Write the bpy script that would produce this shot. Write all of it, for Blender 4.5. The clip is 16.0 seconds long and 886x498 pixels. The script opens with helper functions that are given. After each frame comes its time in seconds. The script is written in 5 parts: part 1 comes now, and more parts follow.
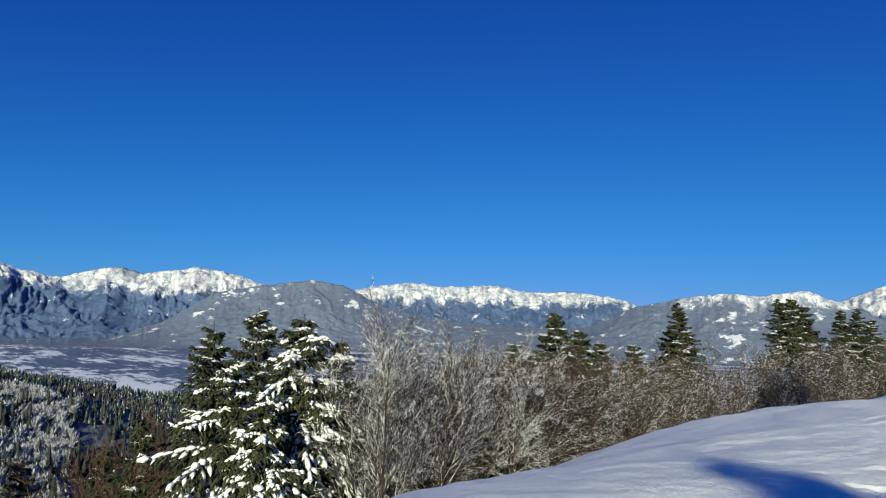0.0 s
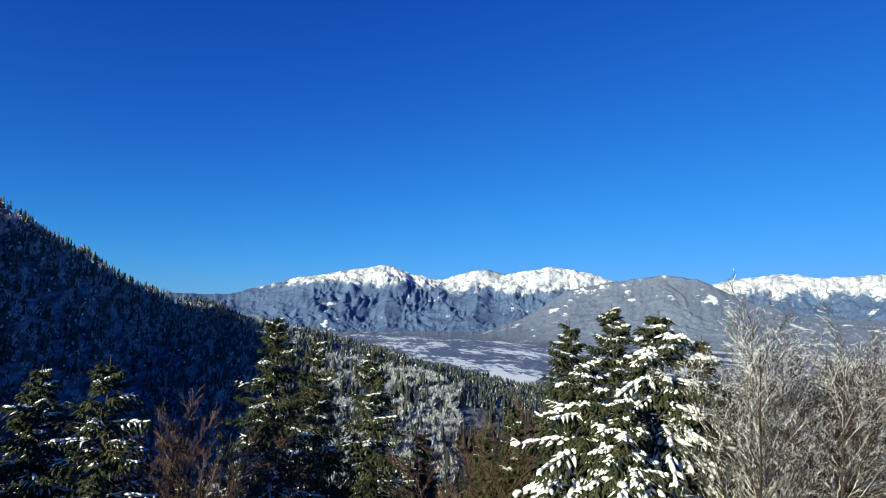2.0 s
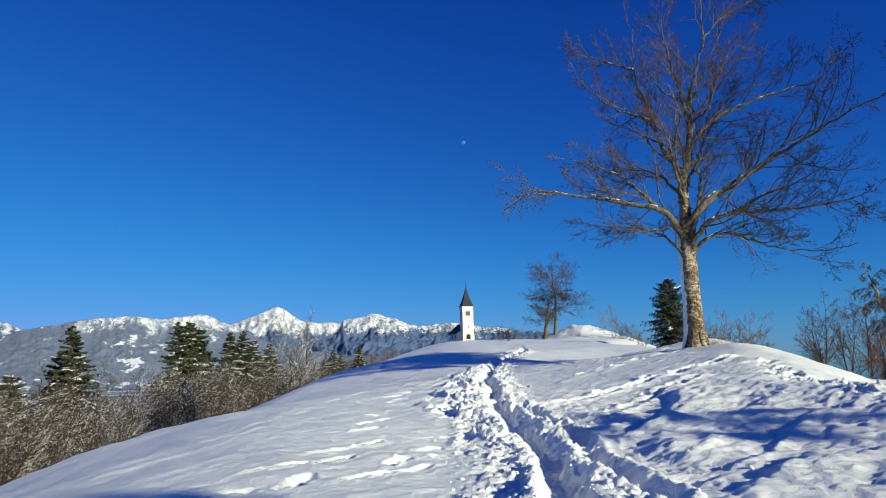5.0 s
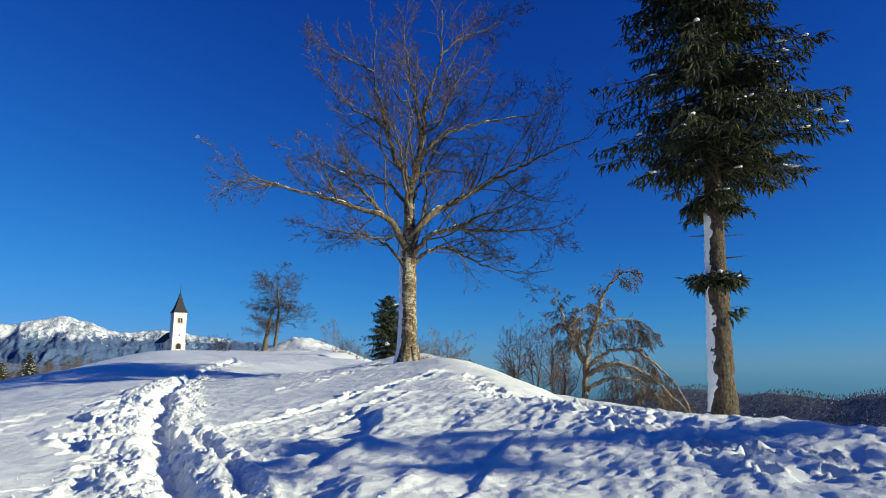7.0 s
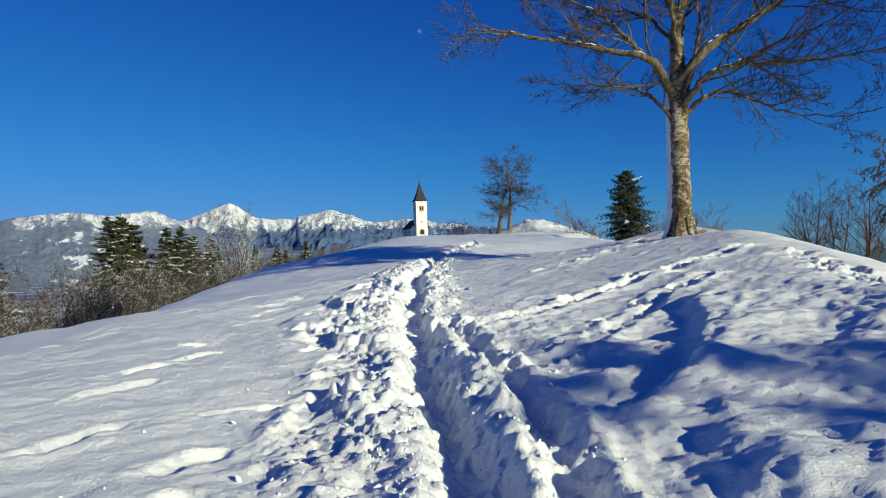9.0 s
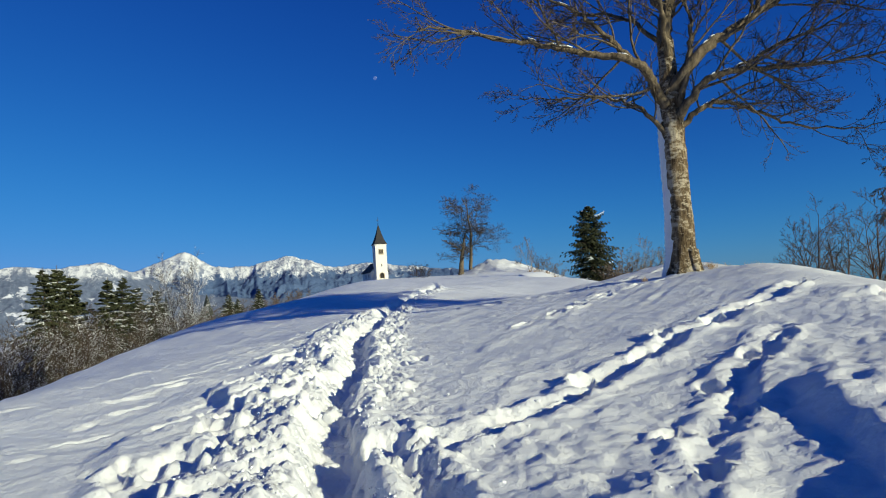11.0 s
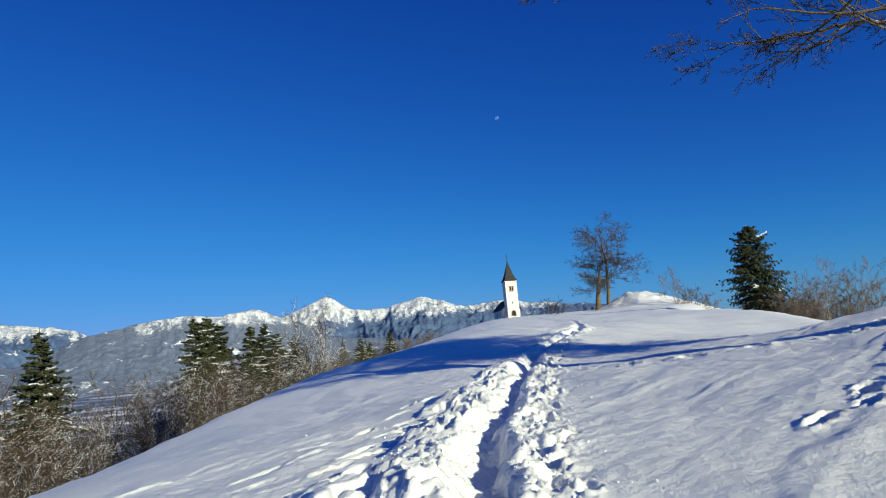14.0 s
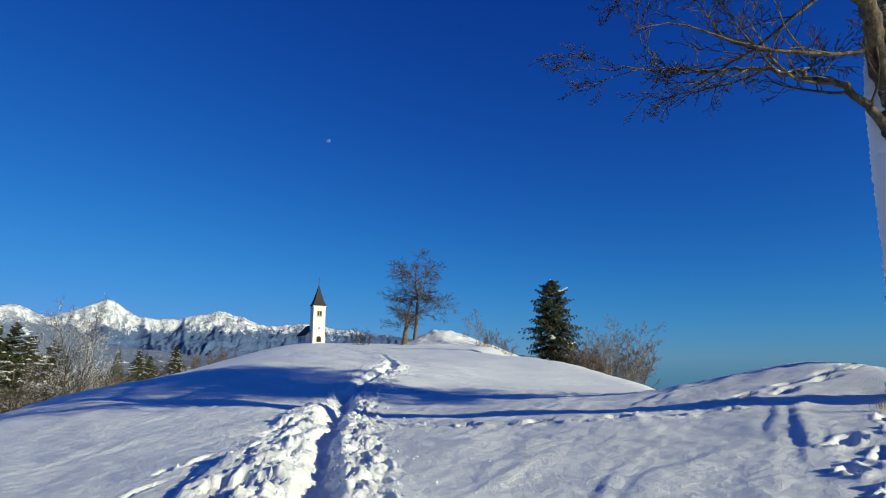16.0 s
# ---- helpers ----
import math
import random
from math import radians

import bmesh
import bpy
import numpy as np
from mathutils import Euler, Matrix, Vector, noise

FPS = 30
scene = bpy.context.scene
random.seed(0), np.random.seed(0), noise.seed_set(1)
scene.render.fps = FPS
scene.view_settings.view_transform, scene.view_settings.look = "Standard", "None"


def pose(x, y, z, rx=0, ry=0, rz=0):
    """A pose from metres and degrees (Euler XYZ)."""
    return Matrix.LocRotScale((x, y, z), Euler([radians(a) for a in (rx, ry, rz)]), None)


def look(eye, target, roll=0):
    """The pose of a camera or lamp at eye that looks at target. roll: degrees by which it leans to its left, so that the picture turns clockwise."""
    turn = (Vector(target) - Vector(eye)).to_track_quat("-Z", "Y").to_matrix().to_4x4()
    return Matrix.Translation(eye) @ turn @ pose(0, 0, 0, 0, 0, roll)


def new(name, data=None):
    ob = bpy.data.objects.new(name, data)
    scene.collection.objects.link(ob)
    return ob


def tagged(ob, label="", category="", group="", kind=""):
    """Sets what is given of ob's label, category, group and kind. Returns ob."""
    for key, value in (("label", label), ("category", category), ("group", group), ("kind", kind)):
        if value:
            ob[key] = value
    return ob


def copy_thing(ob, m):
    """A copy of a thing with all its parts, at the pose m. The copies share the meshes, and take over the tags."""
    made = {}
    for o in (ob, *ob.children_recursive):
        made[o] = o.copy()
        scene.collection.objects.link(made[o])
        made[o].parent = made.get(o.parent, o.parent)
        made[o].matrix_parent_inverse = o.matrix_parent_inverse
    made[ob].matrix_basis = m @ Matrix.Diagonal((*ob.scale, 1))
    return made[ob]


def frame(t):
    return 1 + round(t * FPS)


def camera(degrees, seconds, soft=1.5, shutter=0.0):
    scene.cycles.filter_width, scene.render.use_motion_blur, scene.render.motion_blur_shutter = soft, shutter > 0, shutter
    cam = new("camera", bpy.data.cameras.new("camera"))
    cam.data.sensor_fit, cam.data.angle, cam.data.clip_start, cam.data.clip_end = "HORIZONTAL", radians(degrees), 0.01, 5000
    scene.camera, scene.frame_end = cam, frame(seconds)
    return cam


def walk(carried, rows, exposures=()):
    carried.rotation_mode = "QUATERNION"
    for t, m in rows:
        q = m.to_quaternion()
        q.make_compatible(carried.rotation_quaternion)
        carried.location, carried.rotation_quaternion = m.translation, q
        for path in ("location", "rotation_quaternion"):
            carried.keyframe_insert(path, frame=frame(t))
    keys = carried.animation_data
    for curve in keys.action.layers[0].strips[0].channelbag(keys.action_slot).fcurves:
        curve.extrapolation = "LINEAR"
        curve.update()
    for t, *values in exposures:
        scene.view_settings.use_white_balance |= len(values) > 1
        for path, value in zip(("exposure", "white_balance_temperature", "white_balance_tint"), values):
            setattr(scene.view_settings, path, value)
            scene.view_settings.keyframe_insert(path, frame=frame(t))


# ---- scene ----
cam = camera(72.0, 16.0, 1.1)
PATH = [
    (0.0, pose(0.008, -0.052, 1.488, 97.89, -1.53, 51.90)),
    (0.5, pose(0.049, -0.074, 1.490, 96.85, -1.55, 66.11)),
    (1.0, pose(0.004, -0.056, 1.496, 96.12, -1.02, 77.12)),
    (1.5, pose(-0.038, -0.052, 1.497, 95.94, -1.36, 83.76)),
    (2.0, pose(-0.042, -0.058, 1.496, 96.56, -2.01, 83.92)),
    (2.5, pose(-0.050, -0.049, 1.495, 97.10, -2.94, 79.08)),
    (3.0, pose(-0.064, -0.043, 1.496, 97.85, -4.01, 71.58)),
    (3.5, pose(-0.062, -0.023, 1.497, 98.79, -3.57, 59.35)),
    (4.0, pose(-0.031, 0.086, 1.517, 100.14, -2.07, 42.27)),
    (4.5, pose(-0.070, -0.087, 1.497, 101.11, -2.40, 16.86)),
    (5.0, pose(-0.000, -0.000, 1.500, 100.11, 1.31, 0.00)),
    (5.2, pose(0.043, 0.209, 1.503, 100.47, -0.51, -3.44)),
    (7.3, pose(1.004, 2.422, 1.482, 100.79, 0.88, -26.08)),
    (7.5, pose(1.074, 2.826, 1.514, 100.80, -0.54, -24.73)),
    (8.0, pose(1.092, 3.511, 1.464, 98.04, 2.80, -19.24)),
    (8.5, pose(1.013, 4.220, 1.435, 92.38, 4.75, -5.87)),
    (9.0, pose(0.932, 4.758, 1.419, 90.28, 1.64, -4.11)),
    (9.2, pose(0.918, 5.061, 1.454, 91.93, 3.38, -5.29)),
    (11.3, pose(1.415, 8.401, 1.619, 95.11, 3.60, -7.74)),
    (11.5, pose(1.445, 8.747, 1.671, 98.29, 3.66, -6.40)),
    (12.0, pose(1.464, 9.534, 1.703, 98.98, 1.94, -3.97)),
    (12.5, pose(1.511, 10.265, 1.732, 100.94, 2.65, -5.79)),
    (13.0, pose(1.612, 10.973, 1.767, 102.12, 5.32, -7.39)),
    (13.5, pose(1.615, 11.672, 1.749, 100.91, 5.28, -8.12)),
    (14.0, pose(1.423, 12.359, 1.816, 98.51, 5.05, 4.65)),
    (14.5, pose(1.359, 12.932, 1.851, 98.17, 3.25, 3.57)),
    (15.0, pose(1.346, 13.626, 1.888, 96.15, 1.50, -0.53)),
    (15.5, pose(1.335, 14.358, 2.014, 99.04, 0.52, -9.59)),
    (16.0, pose(1.270, 14.813, 2.029, 100.31, -0.03, -13.64)),
]
# the clip's camera opens up a little while it looks over the valley
EXPOSURE = [(0.0, 0.95), (0.5, 1.05), (1.5, 1.2), (2.0, 1.38), (2.5, 1.47), (3.5, 1.4), (4.5, 1.2), (5.0, 1.0), (7.5, 1.08), (8.0, 1.13), (8.5, 1.0), (9.0, 0.8), (12.0, 0.78), (13.0, 0.88), (14.5, 0.97), (16.0, 0.9)]
walk(cam, PATH, EXPOSURE)

# ---- sky, sun ----
SUN_AZ, SUN_EL = 137.0, 17.0
world = bpy.data.worlds.new("winter_sky")
scene.world = world
world.use_nodes = True
wn, wl = world.node_tree.nodes, world.node_tree.links
sky = wn.new("ShaderNodeTexSky")
sky.sky_type, sky.sun_disc = "NISHITA", False
sky.sun_elevation, sky.sun_rotation = radians(SUN_EL), radians(SUN_AZ)
sky.altitude, sky.air_density, sky.dust_density, sky.ozone_density = 1500.0, 1.0, 0.2, 3.0
# a clear winter sky: deep overhead, azure towards the horizon
split, join = wn.new("ShaderNodeSeparateColor"), wn.new("ShaderNodeCombineColor")
wl.new(sky.outputs[0], split.inputs[0])
for k, (gain, power, limit) in enumerate(((0.086, 1.6, 4.0), (0.368, 1.42, 4.2), (1.39, 0.92, 12.0))):
    # a power curve that levels off softly
    last = split.outputs[k]
    for op, value in (("POWER", power), ("MULTIPLY", gain / limit)):
        node = wn.new("ShaderNodeMath")
        node.operation = op
        node.inputs[1].default_value = value
        wl.new(last, node.inputs[0])
        last = node.outputs[0]
    square, plus, root, part_, back = (wn.new("ShaderNodeMath") for _ in range(5))
    square.operation, plus.operation, root.operation, part_.operation, back.operation = "MULTIPLY", "ADD", "SQRT", "DIVIDE", "MULTIPLY"
    wl.new(last, square.inputs[0])
    wl.new(last, square.inputs[1])
    wl.new(square.outputs[0], plus.inputs[0])
    plus.inputs[1].default_value = 1.0
    wl.new(plus.outputs[0], root.inputs[0])
    wl.new(last, part_.inputs[0])
    wl.new(root.outputs[0], part_.inputs[1])
    wl.new(part_.outputs[0], back.inputs[0])
    back.inputs[1].default_value = limit
    wl.new(back.outputs[0], join.inputs[k])
wl.new(join.outputs[0], wn["Background"].inputs["Color"])
wn["Background"].inputs["Strength"].default_value = 0.05
sun = new("sun", bpy.data.lights.new("sun", "SUN"))
sun.data.energy, sun.data.angle, sun.data.color = 3.0, radians(0.55), (0.98, 0.965, 0.68)
SUN_DIR = Vector((math.sin(radians(SUN_AZ)) * math.cos(radians(SUN_EL)), math.cos(radians(SUN_AZ)) * math.cos(radians(SUN_EL)), math.sin(radians(SUN_EL))))
sun.matrix_world = look(SUN_DIR * 100, (0, 0, 0))


# ---- materials ----
def mat_base(name, rough, spec=0.3):
    m = bpy.data.materials.new(name)
    m.use_nodes = True
    n, l = m.node_tree.nodes, m.node_tree.links
    b = n["Principled BSDF"]
    b.inputs["Roughness"].default_value = rough
    b.inputs["Specular IOR Level"].default_value = spec
    return m, n, l, b


def coords(n, l, space="Object"):
    if space == "World":
        g = n.new("ShaderNodeNewGeometry")
        return g.outputs["Position"]
    c = n.new("ShaderNodeTexCoord")
    return c.outputs[space]


def noise_node(n, l, vec, scale, detail=4.0, rough=0.55):
    t = n.new("ShaderNodeTexNoise")
    t.inputs["Scale"].default_value = scale
    t.inputs["Detail"].default_value = detail
    t.inputs["Roughness"].default_value = rough
    l.new(vec, t.inputs["Vector"])
    return t.outputs["Fac"]


def ramp(n, l, fac, stops):
    r = n.new("ShaderNodeValToRGB")
    e = r.color_ramp.elements
    while len(e) < len(stops):
        e.new(0.5)
    for k, (p, c) in zip(e, stops):
        k.position = p
        k.color = (*c, 1) if len(c) == 3 else c
    l.new(fac, r.inputs["Fac"])
    return r.outputs["Color"]


def mix(n, l, fac, a, b):
    x = n.new("ShaderNodeMix")
    x.data_type = "RGBA"
    for sock, v in ((x.inputs[0], fac), (x.inputs[6], a), (x.inputs[7], b)):
        if isinstance(v, (tuple, float, int)):
            sock.default_value = (*v, 1) if isinstance(v, tuple) else v
        else:
            l.new(v, sock)
    return x.outputs[2]


def calc(n, l, op, a, b=0.0, clamp=False):
    x = n.new("ShaderNodeMath")
    x.operation, x.use_clamp = op, clamp
    for sock, v in zip(x.inputs, (a, b)):
        if isinstance(v, (float, int)):
            sock.default_value = v
        else:
            l.new(v, sock)
    return x.outputs[0]


def bump(n, l, b, height, strength, dist, under=None):
    x = n.new("ShaderNodeBump")
    x.inputs["Strength"].default_value = strength
    x.inputs["Distance"].default_value = dist
    l.new(height, x.inputs["Height"])
    if under is not None:
        l.new(under, x.inputs["Normal"])
    l.new(x.outputs[0], b.inputs["Normal"])
    return x.outputs[0]


def up_facing(n, l, vec, low, high, scale, amount):
    """1 on faces that look up, ragged by noise: where snow comes to lie."""
    g = n.new("ShaderNodeNewGeometry")
    s = n.new("ShaderNodeSeparateXYZ")
    l.new(g.outputs["Normal"], s.inputs[0])
    v = calc(n, l, "ADD", s.outputs["Z"], calc(n, l, "MULTIPLY", calc(n, l, "SUBTRACT", noise_node(n, l, vec, scale), 0.5), amount))
    r = n.new("ShaderNodeMapRange")
    r.inputs["From Min"].default_value, r.inputs["From Max"].default_value = low, high
    l.new(v, r.inputs["Value"])
    return r.outputs[0]


SNOW = (0.87, 0.88, 0.88)


def mat_snow(name="fresh_snow"):
    m, n, l, b = mat_base(name, 0.55, 0.25)
    v = coords(n, l)
    c = ramp(n, l, noise_node(n, l, v, 0.7, 5), [(0.3, (0.84, 0.855, 0.86)), (0.7, (0.89, 0.90, 0.895))])
    l.new(c, b.inputs["Base Color"])
    b.inputs["Subsurface Weight"].default_value = 0.0
    one = bump(n, l, b, noise_node(n, l, v, 9.0, 6, 0.6), 0.5, 0.05)
    bump(n, l, b, noise_node(n, l, v, 70.0, 3), 0.35, 0.008, one)
    return m


def mat_ground():
    """Snow near by; further down woods' floor, and in the valley a patchwork of white fields and dark woods, blued for
    distance haze.
    """
    m, n, l, b = mat_base("snow_ground", 0.6, 0.25)
    v = coords(n, l, "World")
    snow = ramp(n, l, noise_node(n, l, v, 0.7, 5), [(0.3, (0.79, 0.80, 0.80)), (0.7, (0.86, 0.87, 0.865))])
    s = n.new("ShaderNodeSeparateXYZ")
    l.new(v, s.inputs[0])
    flat = n.new("ShaderNodeMapping")
    flat.inputs["Scale"].default_value = (0.22, 0.75, 0.0)
    l.new(v, flat.inputs["Vector"])
    p = flat.outputs[0]
    patch = noise_node(n, l, p, 0.01, 4, 0.6)
    fine = noise_node(n, l, p, 0.05, 6, 0.75)
    both = calc(n, l, "ADD", calc(n, l, "MULTIPLY", patch, 0.5), calc(n, l, "MULTIPLY", fine, 0.5))
    # valley woods: the pale blue of distance haze is in their colour
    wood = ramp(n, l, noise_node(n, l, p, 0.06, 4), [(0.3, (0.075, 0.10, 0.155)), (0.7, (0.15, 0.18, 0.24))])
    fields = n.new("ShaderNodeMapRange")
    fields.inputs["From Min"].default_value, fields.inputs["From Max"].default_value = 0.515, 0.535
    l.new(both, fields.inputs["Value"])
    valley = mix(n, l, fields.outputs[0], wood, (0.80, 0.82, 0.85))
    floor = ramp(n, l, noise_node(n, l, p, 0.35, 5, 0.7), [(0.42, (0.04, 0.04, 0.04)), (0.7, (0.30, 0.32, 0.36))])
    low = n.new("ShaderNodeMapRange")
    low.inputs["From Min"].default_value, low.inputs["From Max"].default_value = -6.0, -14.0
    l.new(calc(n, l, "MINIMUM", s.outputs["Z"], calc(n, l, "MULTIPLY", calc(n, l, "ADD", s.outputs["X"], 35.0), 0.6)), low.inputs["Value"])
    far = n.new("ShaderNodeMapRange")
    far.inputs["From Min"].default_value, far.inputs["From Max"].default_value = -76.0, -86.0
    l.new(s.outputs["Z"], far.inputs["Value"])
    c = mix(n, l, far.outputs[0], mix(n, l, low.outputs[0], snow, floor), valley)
    l.new(c, b.inputs["Base Color"])
    one = bump(n, l, b, noise_node(n, l, v, 4.0, 8, 0.62), 0.5, 0.06)
    two = bump(n, l, b, noise_node(n, l, v, 24.0, 6, 0.7), 0.65, 0.022, one)
    bump(n, l, b, noise_node(n, l, v, 110.0, 3, 0.7), 0.55, 0.007, two)
    return m


def mat_bark(name, dark, light, scale, snow_low=None, rough=0.9, stretch=0.25, snow_scale=5.0):
    m, n, l, b = mat_base(name, rough, 0.2)
    v = coords(n, l)
    mp = n.new("ShaderNodeMapping")
    mp.inputs["Scale"].default_value = (1, 1, stretch)
    l.new(v, mp.inputs["Vector"])
    f = noise_node(n, l, mp.outputs[0], scale, 6, 0.7)
    c = ramp(n, l, f, [(0.38, dark), (0.66, light)])
    big = noise_node(n, l, v, scale * 0.12, 3)
    c = mix(n, l, calc(n, l, "MULTIPLY", big, 0.5), c, tuple(0.6 * (a + d) for a, d in zip(dark, light)))
    if snow_low is not None:
        c = mix(n, l, up_facing(n, l, v, snow_low, snow_low + 0.25, snow_scale, 0.9), c, SNOW)
    l.new(c, b.inputs["Base Color"])
    bump(n, l, b, f, 1.0, 0.09)
    return m


def mat_old_bark():
    """Brown fissured bark with pale lichen in short cross bands."""
    m, n, l, b = mat_base("grey_brown_bark", 0.9, 0.2)
    v = coords(n, l)
    cross, long = n.new("ShaderNodeMapping"), n.new("ShaderNodeMapping")
    cross.inputs["Scale"].default_value, long.inputs["Scale"].default_value = (1, 1, 1.9), (1, 1, 0.22)
    l.new(v, cross.inputs["Vector"])
    l.new(v, long.inputs["Vector"])
    bands = noise_node(n, l, cross.outputs[0], 6.5, 8, 0.72)
    cracks = noise_node(n, l, long.outputs[0], 13.0, 7, 0.7)
    big = noise_node(n, l, v, 1.7, 3)
    brown = ramp(n, l, cracks, [(0.38, (0.04, 0.026, 0.014)), (0.52, (0.15, 0.105, 0.06)), (0.68, (0.36, 0.27, 0.165))])
    pale = n.new("ShaderNodeMapRange")
    pale.inputs["From Min"].default_value, pale.inputs["From Max"].default_value = 0.50, 0.60
    l.new(calc(n, l, "ADD", bands, calc(n, l, "MULTIPLY", calc(n, l, "SUBTRACT", big, 0.5), 0.5)), pale.inputs["Value"])
    l.new(mix(n, l, calc(n, l, "MULTIPLY", pale.outputs[0], 0.72), brown, (0.62, 0.54, 0.41)), b.inputs["Base Color"])
    one = bump(n, l, b, cracks, 1.0, 0.08)
    bump(n, l, b, bands, 0.8, 0.04, one)
    return m


def mat_needles(name, dark, light, snow_low=None, snow_scale=3.0):
    m, n, l, b = mat_base(name, 0.7, 0.25)
    v = coords(n, l)
    g = n.new("ShaderNodeNewGeometry")
    f = calc(n, l, "ADD", calc(n, l, "MULTIPLY", g.outputs["Random Per Island"], 0.6), calc(n, l, "MULTIPLY", noise_node(n, l, v, 1.3, 3), 0.4))
    c = ramp(n, l, f, [(0.2, dark), (0.8, light)])
    if snow_low is not None:
        c = mix(n, l, up_facing(n, l, v, snow_low, snow_low + 0.2, snow_scale, 1.2), c, SNOW)
    l.new(c, b.inputs["Base Color"])
    bump(n, l, b, noise_node(n, l, v, 40.0, 3), 0.5, 0.02)
    return m


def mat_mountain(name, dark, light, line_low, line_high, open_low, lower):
    """Snow above the tree line that runs down in gullies, white clearings, and frosted dark forest below; distance haze
    is painted in as blue.
    """
    m, n, l, b = mat_base(name, 0.8, 0.1)
    g = n.new("ShaderNodeNewGeometry")
    v = g.outputs["Position"]
    s, t = n.new("ShaderNodeSeparateXYZ"), n.new("ShaderNodeSeparateXYZ")
    l.new(v, s.inputs[0])
    l.new(g.outputs["Normal"], t.inputs[0])
    n1, n2, n3 = noise_node(n, l, v, 0.006, 6, 0.65), noise_node(n, l, v, 0.05, 6, 0.7), noise_node(n, l, v, 0.016, 8, 0.72)
    # gullies follow the fall of the slope: fine across it, long down it
    way = calc(n, l, "ADD", calc(n, l, "MULTIPLY", calc(n, l, "ARCTAN2", s.outputs["X"], s.outputs["Y"]), 57.3), calc(n, l, "MULTIPLY", calc(n, l, "SUBTRACT", n3, 0.5), 2.4))
    fall = []
    for across, down in ((1.1, 0.0035), (4.2, 0.007)):
        x = n.new("ShaderNodeCombineXYZ")
        l.new(calc(n, l, "MULTIPLY", way, across), x.inputs[0])
        l.new(calc(n, l, "MULTIPLY", s.outputs["Z"], down), x.inputs[1])
        fall.append(calc(n, l, "SUBTRACT", noise_node(n, l, x.outputs[0], 1.0, 5, 0.62), 0.5))
    line = calc(n, l, "ADD", s.outputs["Z"], calc(n, l, "MULTIPLY", calc(n, l, "SUBTRACT", n1, 0.5), 170.0))
    line = calc(n, l, "ADD", line, calc(n, l, "ADD", calc(n, l, "MULTIPLY", fall[0], 190.0), calc(n, l, "MULTIPLY", fall[1], 210.0)))
    # the snow reaches lower at the head of the valley
    east = n.new("ShaderNodeMapRange")
    east.inputs["From Min"].default_value, east.inputs["From Max"].default_value, east.inputs["To Max"].default_value = -2500.0, -1500.0, lower
    l.new(s.outputs["X"], east.inputs["Value"])
    line = calc(n, l, "ADD", line, east.outputs[0])
    high = n.new("ShaderNodeMapRange")
    high.inputs["From Min"].default_value, high.inputs["From Max"].default_value = line_low, line_high
    l.new(line, high.inputs["Value"])
    clear = n.new("ShaderNodeMapRange")
    clear.inputs["From Min"].default_value, clear.inputs["From Max"].default_value = open_low, open_low + 0.02
    l.new(calc(n, l, "ADD", calc(n, l, "MULTIPLY", n1, 0.62), calc(n, l, "MULTIPLY", n3, 0.38)), clear.inputs["Value"])
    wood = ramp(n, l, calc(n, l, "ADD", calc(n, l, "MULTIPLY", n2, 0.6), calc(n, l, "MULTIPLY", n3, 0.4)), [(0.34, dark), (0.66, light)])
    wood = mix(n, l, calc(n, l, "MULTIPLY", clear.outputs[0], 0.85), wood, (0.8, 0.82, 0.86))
    rock = n.new("ShaderNodeMapRange")
    rock.inputs["From Min"].default_value, rock.inputs["From Max"].default_value = 0.50, 0.36
    l.new(calc(n, l, "ADD", t.outputs["Z"], calc(n, l, "MULTIPLY", calc(n, l, "SUBTRACT", n2, 0.5), 0.5)), rock.inputs["Value"])
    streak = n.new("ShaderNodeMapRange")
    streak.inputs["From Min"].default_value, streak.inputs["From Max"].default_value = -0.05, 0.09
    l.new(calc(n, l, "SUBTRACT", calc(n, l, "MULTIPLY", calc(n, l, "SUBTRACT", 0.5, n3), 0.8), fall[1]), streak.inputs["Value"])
    # streaks and steep rock, blued for distance haze
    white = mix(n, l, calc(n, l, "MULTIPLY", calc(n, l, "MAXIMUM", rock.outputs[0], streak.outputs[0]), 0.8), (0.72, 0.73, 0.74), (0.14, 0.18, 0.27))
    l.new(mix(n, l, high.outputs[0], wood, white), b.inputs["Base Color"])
    bump(n, l, b, n3, 0.5, 22.0)
    return m


def mat_plain(name, a, c, scale, rough=0.8, depth=0.01):
    m, n, l, b = mat_base(name, rough, 0.3)
    v = coords(n, l)
    f = noise_node(n, l, v, scale, 5, 0.65)
    l.new(ramp(n, l, f, [(0.3, a), (0.7, c)]), b.inputs["Base Color"])
    bump(n, l, b, f, 0.4, depth)
    return m


def mat_moon():
    m, n, l, b = mat_base("moon_dust", 1.0, 0.0)
    f = noise_node(n, l, coords(n, l), 0.05, 4)
    l.new(ramp(n, l, f, [(0.4, (0.03, 0.03, 0.03)), (0.6, (0.075, 0.075, 0.075))]), b.inputs["Base Color"])
    add, clear = n.new("ShaderNodeAddShader"), n.new("ShaderNodeBsdfTransparent")
    l.new(b.outputs[0], add.inputs[0])
    l.new(clear.outputs[0], add.inputs[1])
    l.new(add.outputs[0], n["Material Output"].inputs["Surface"])
    return m


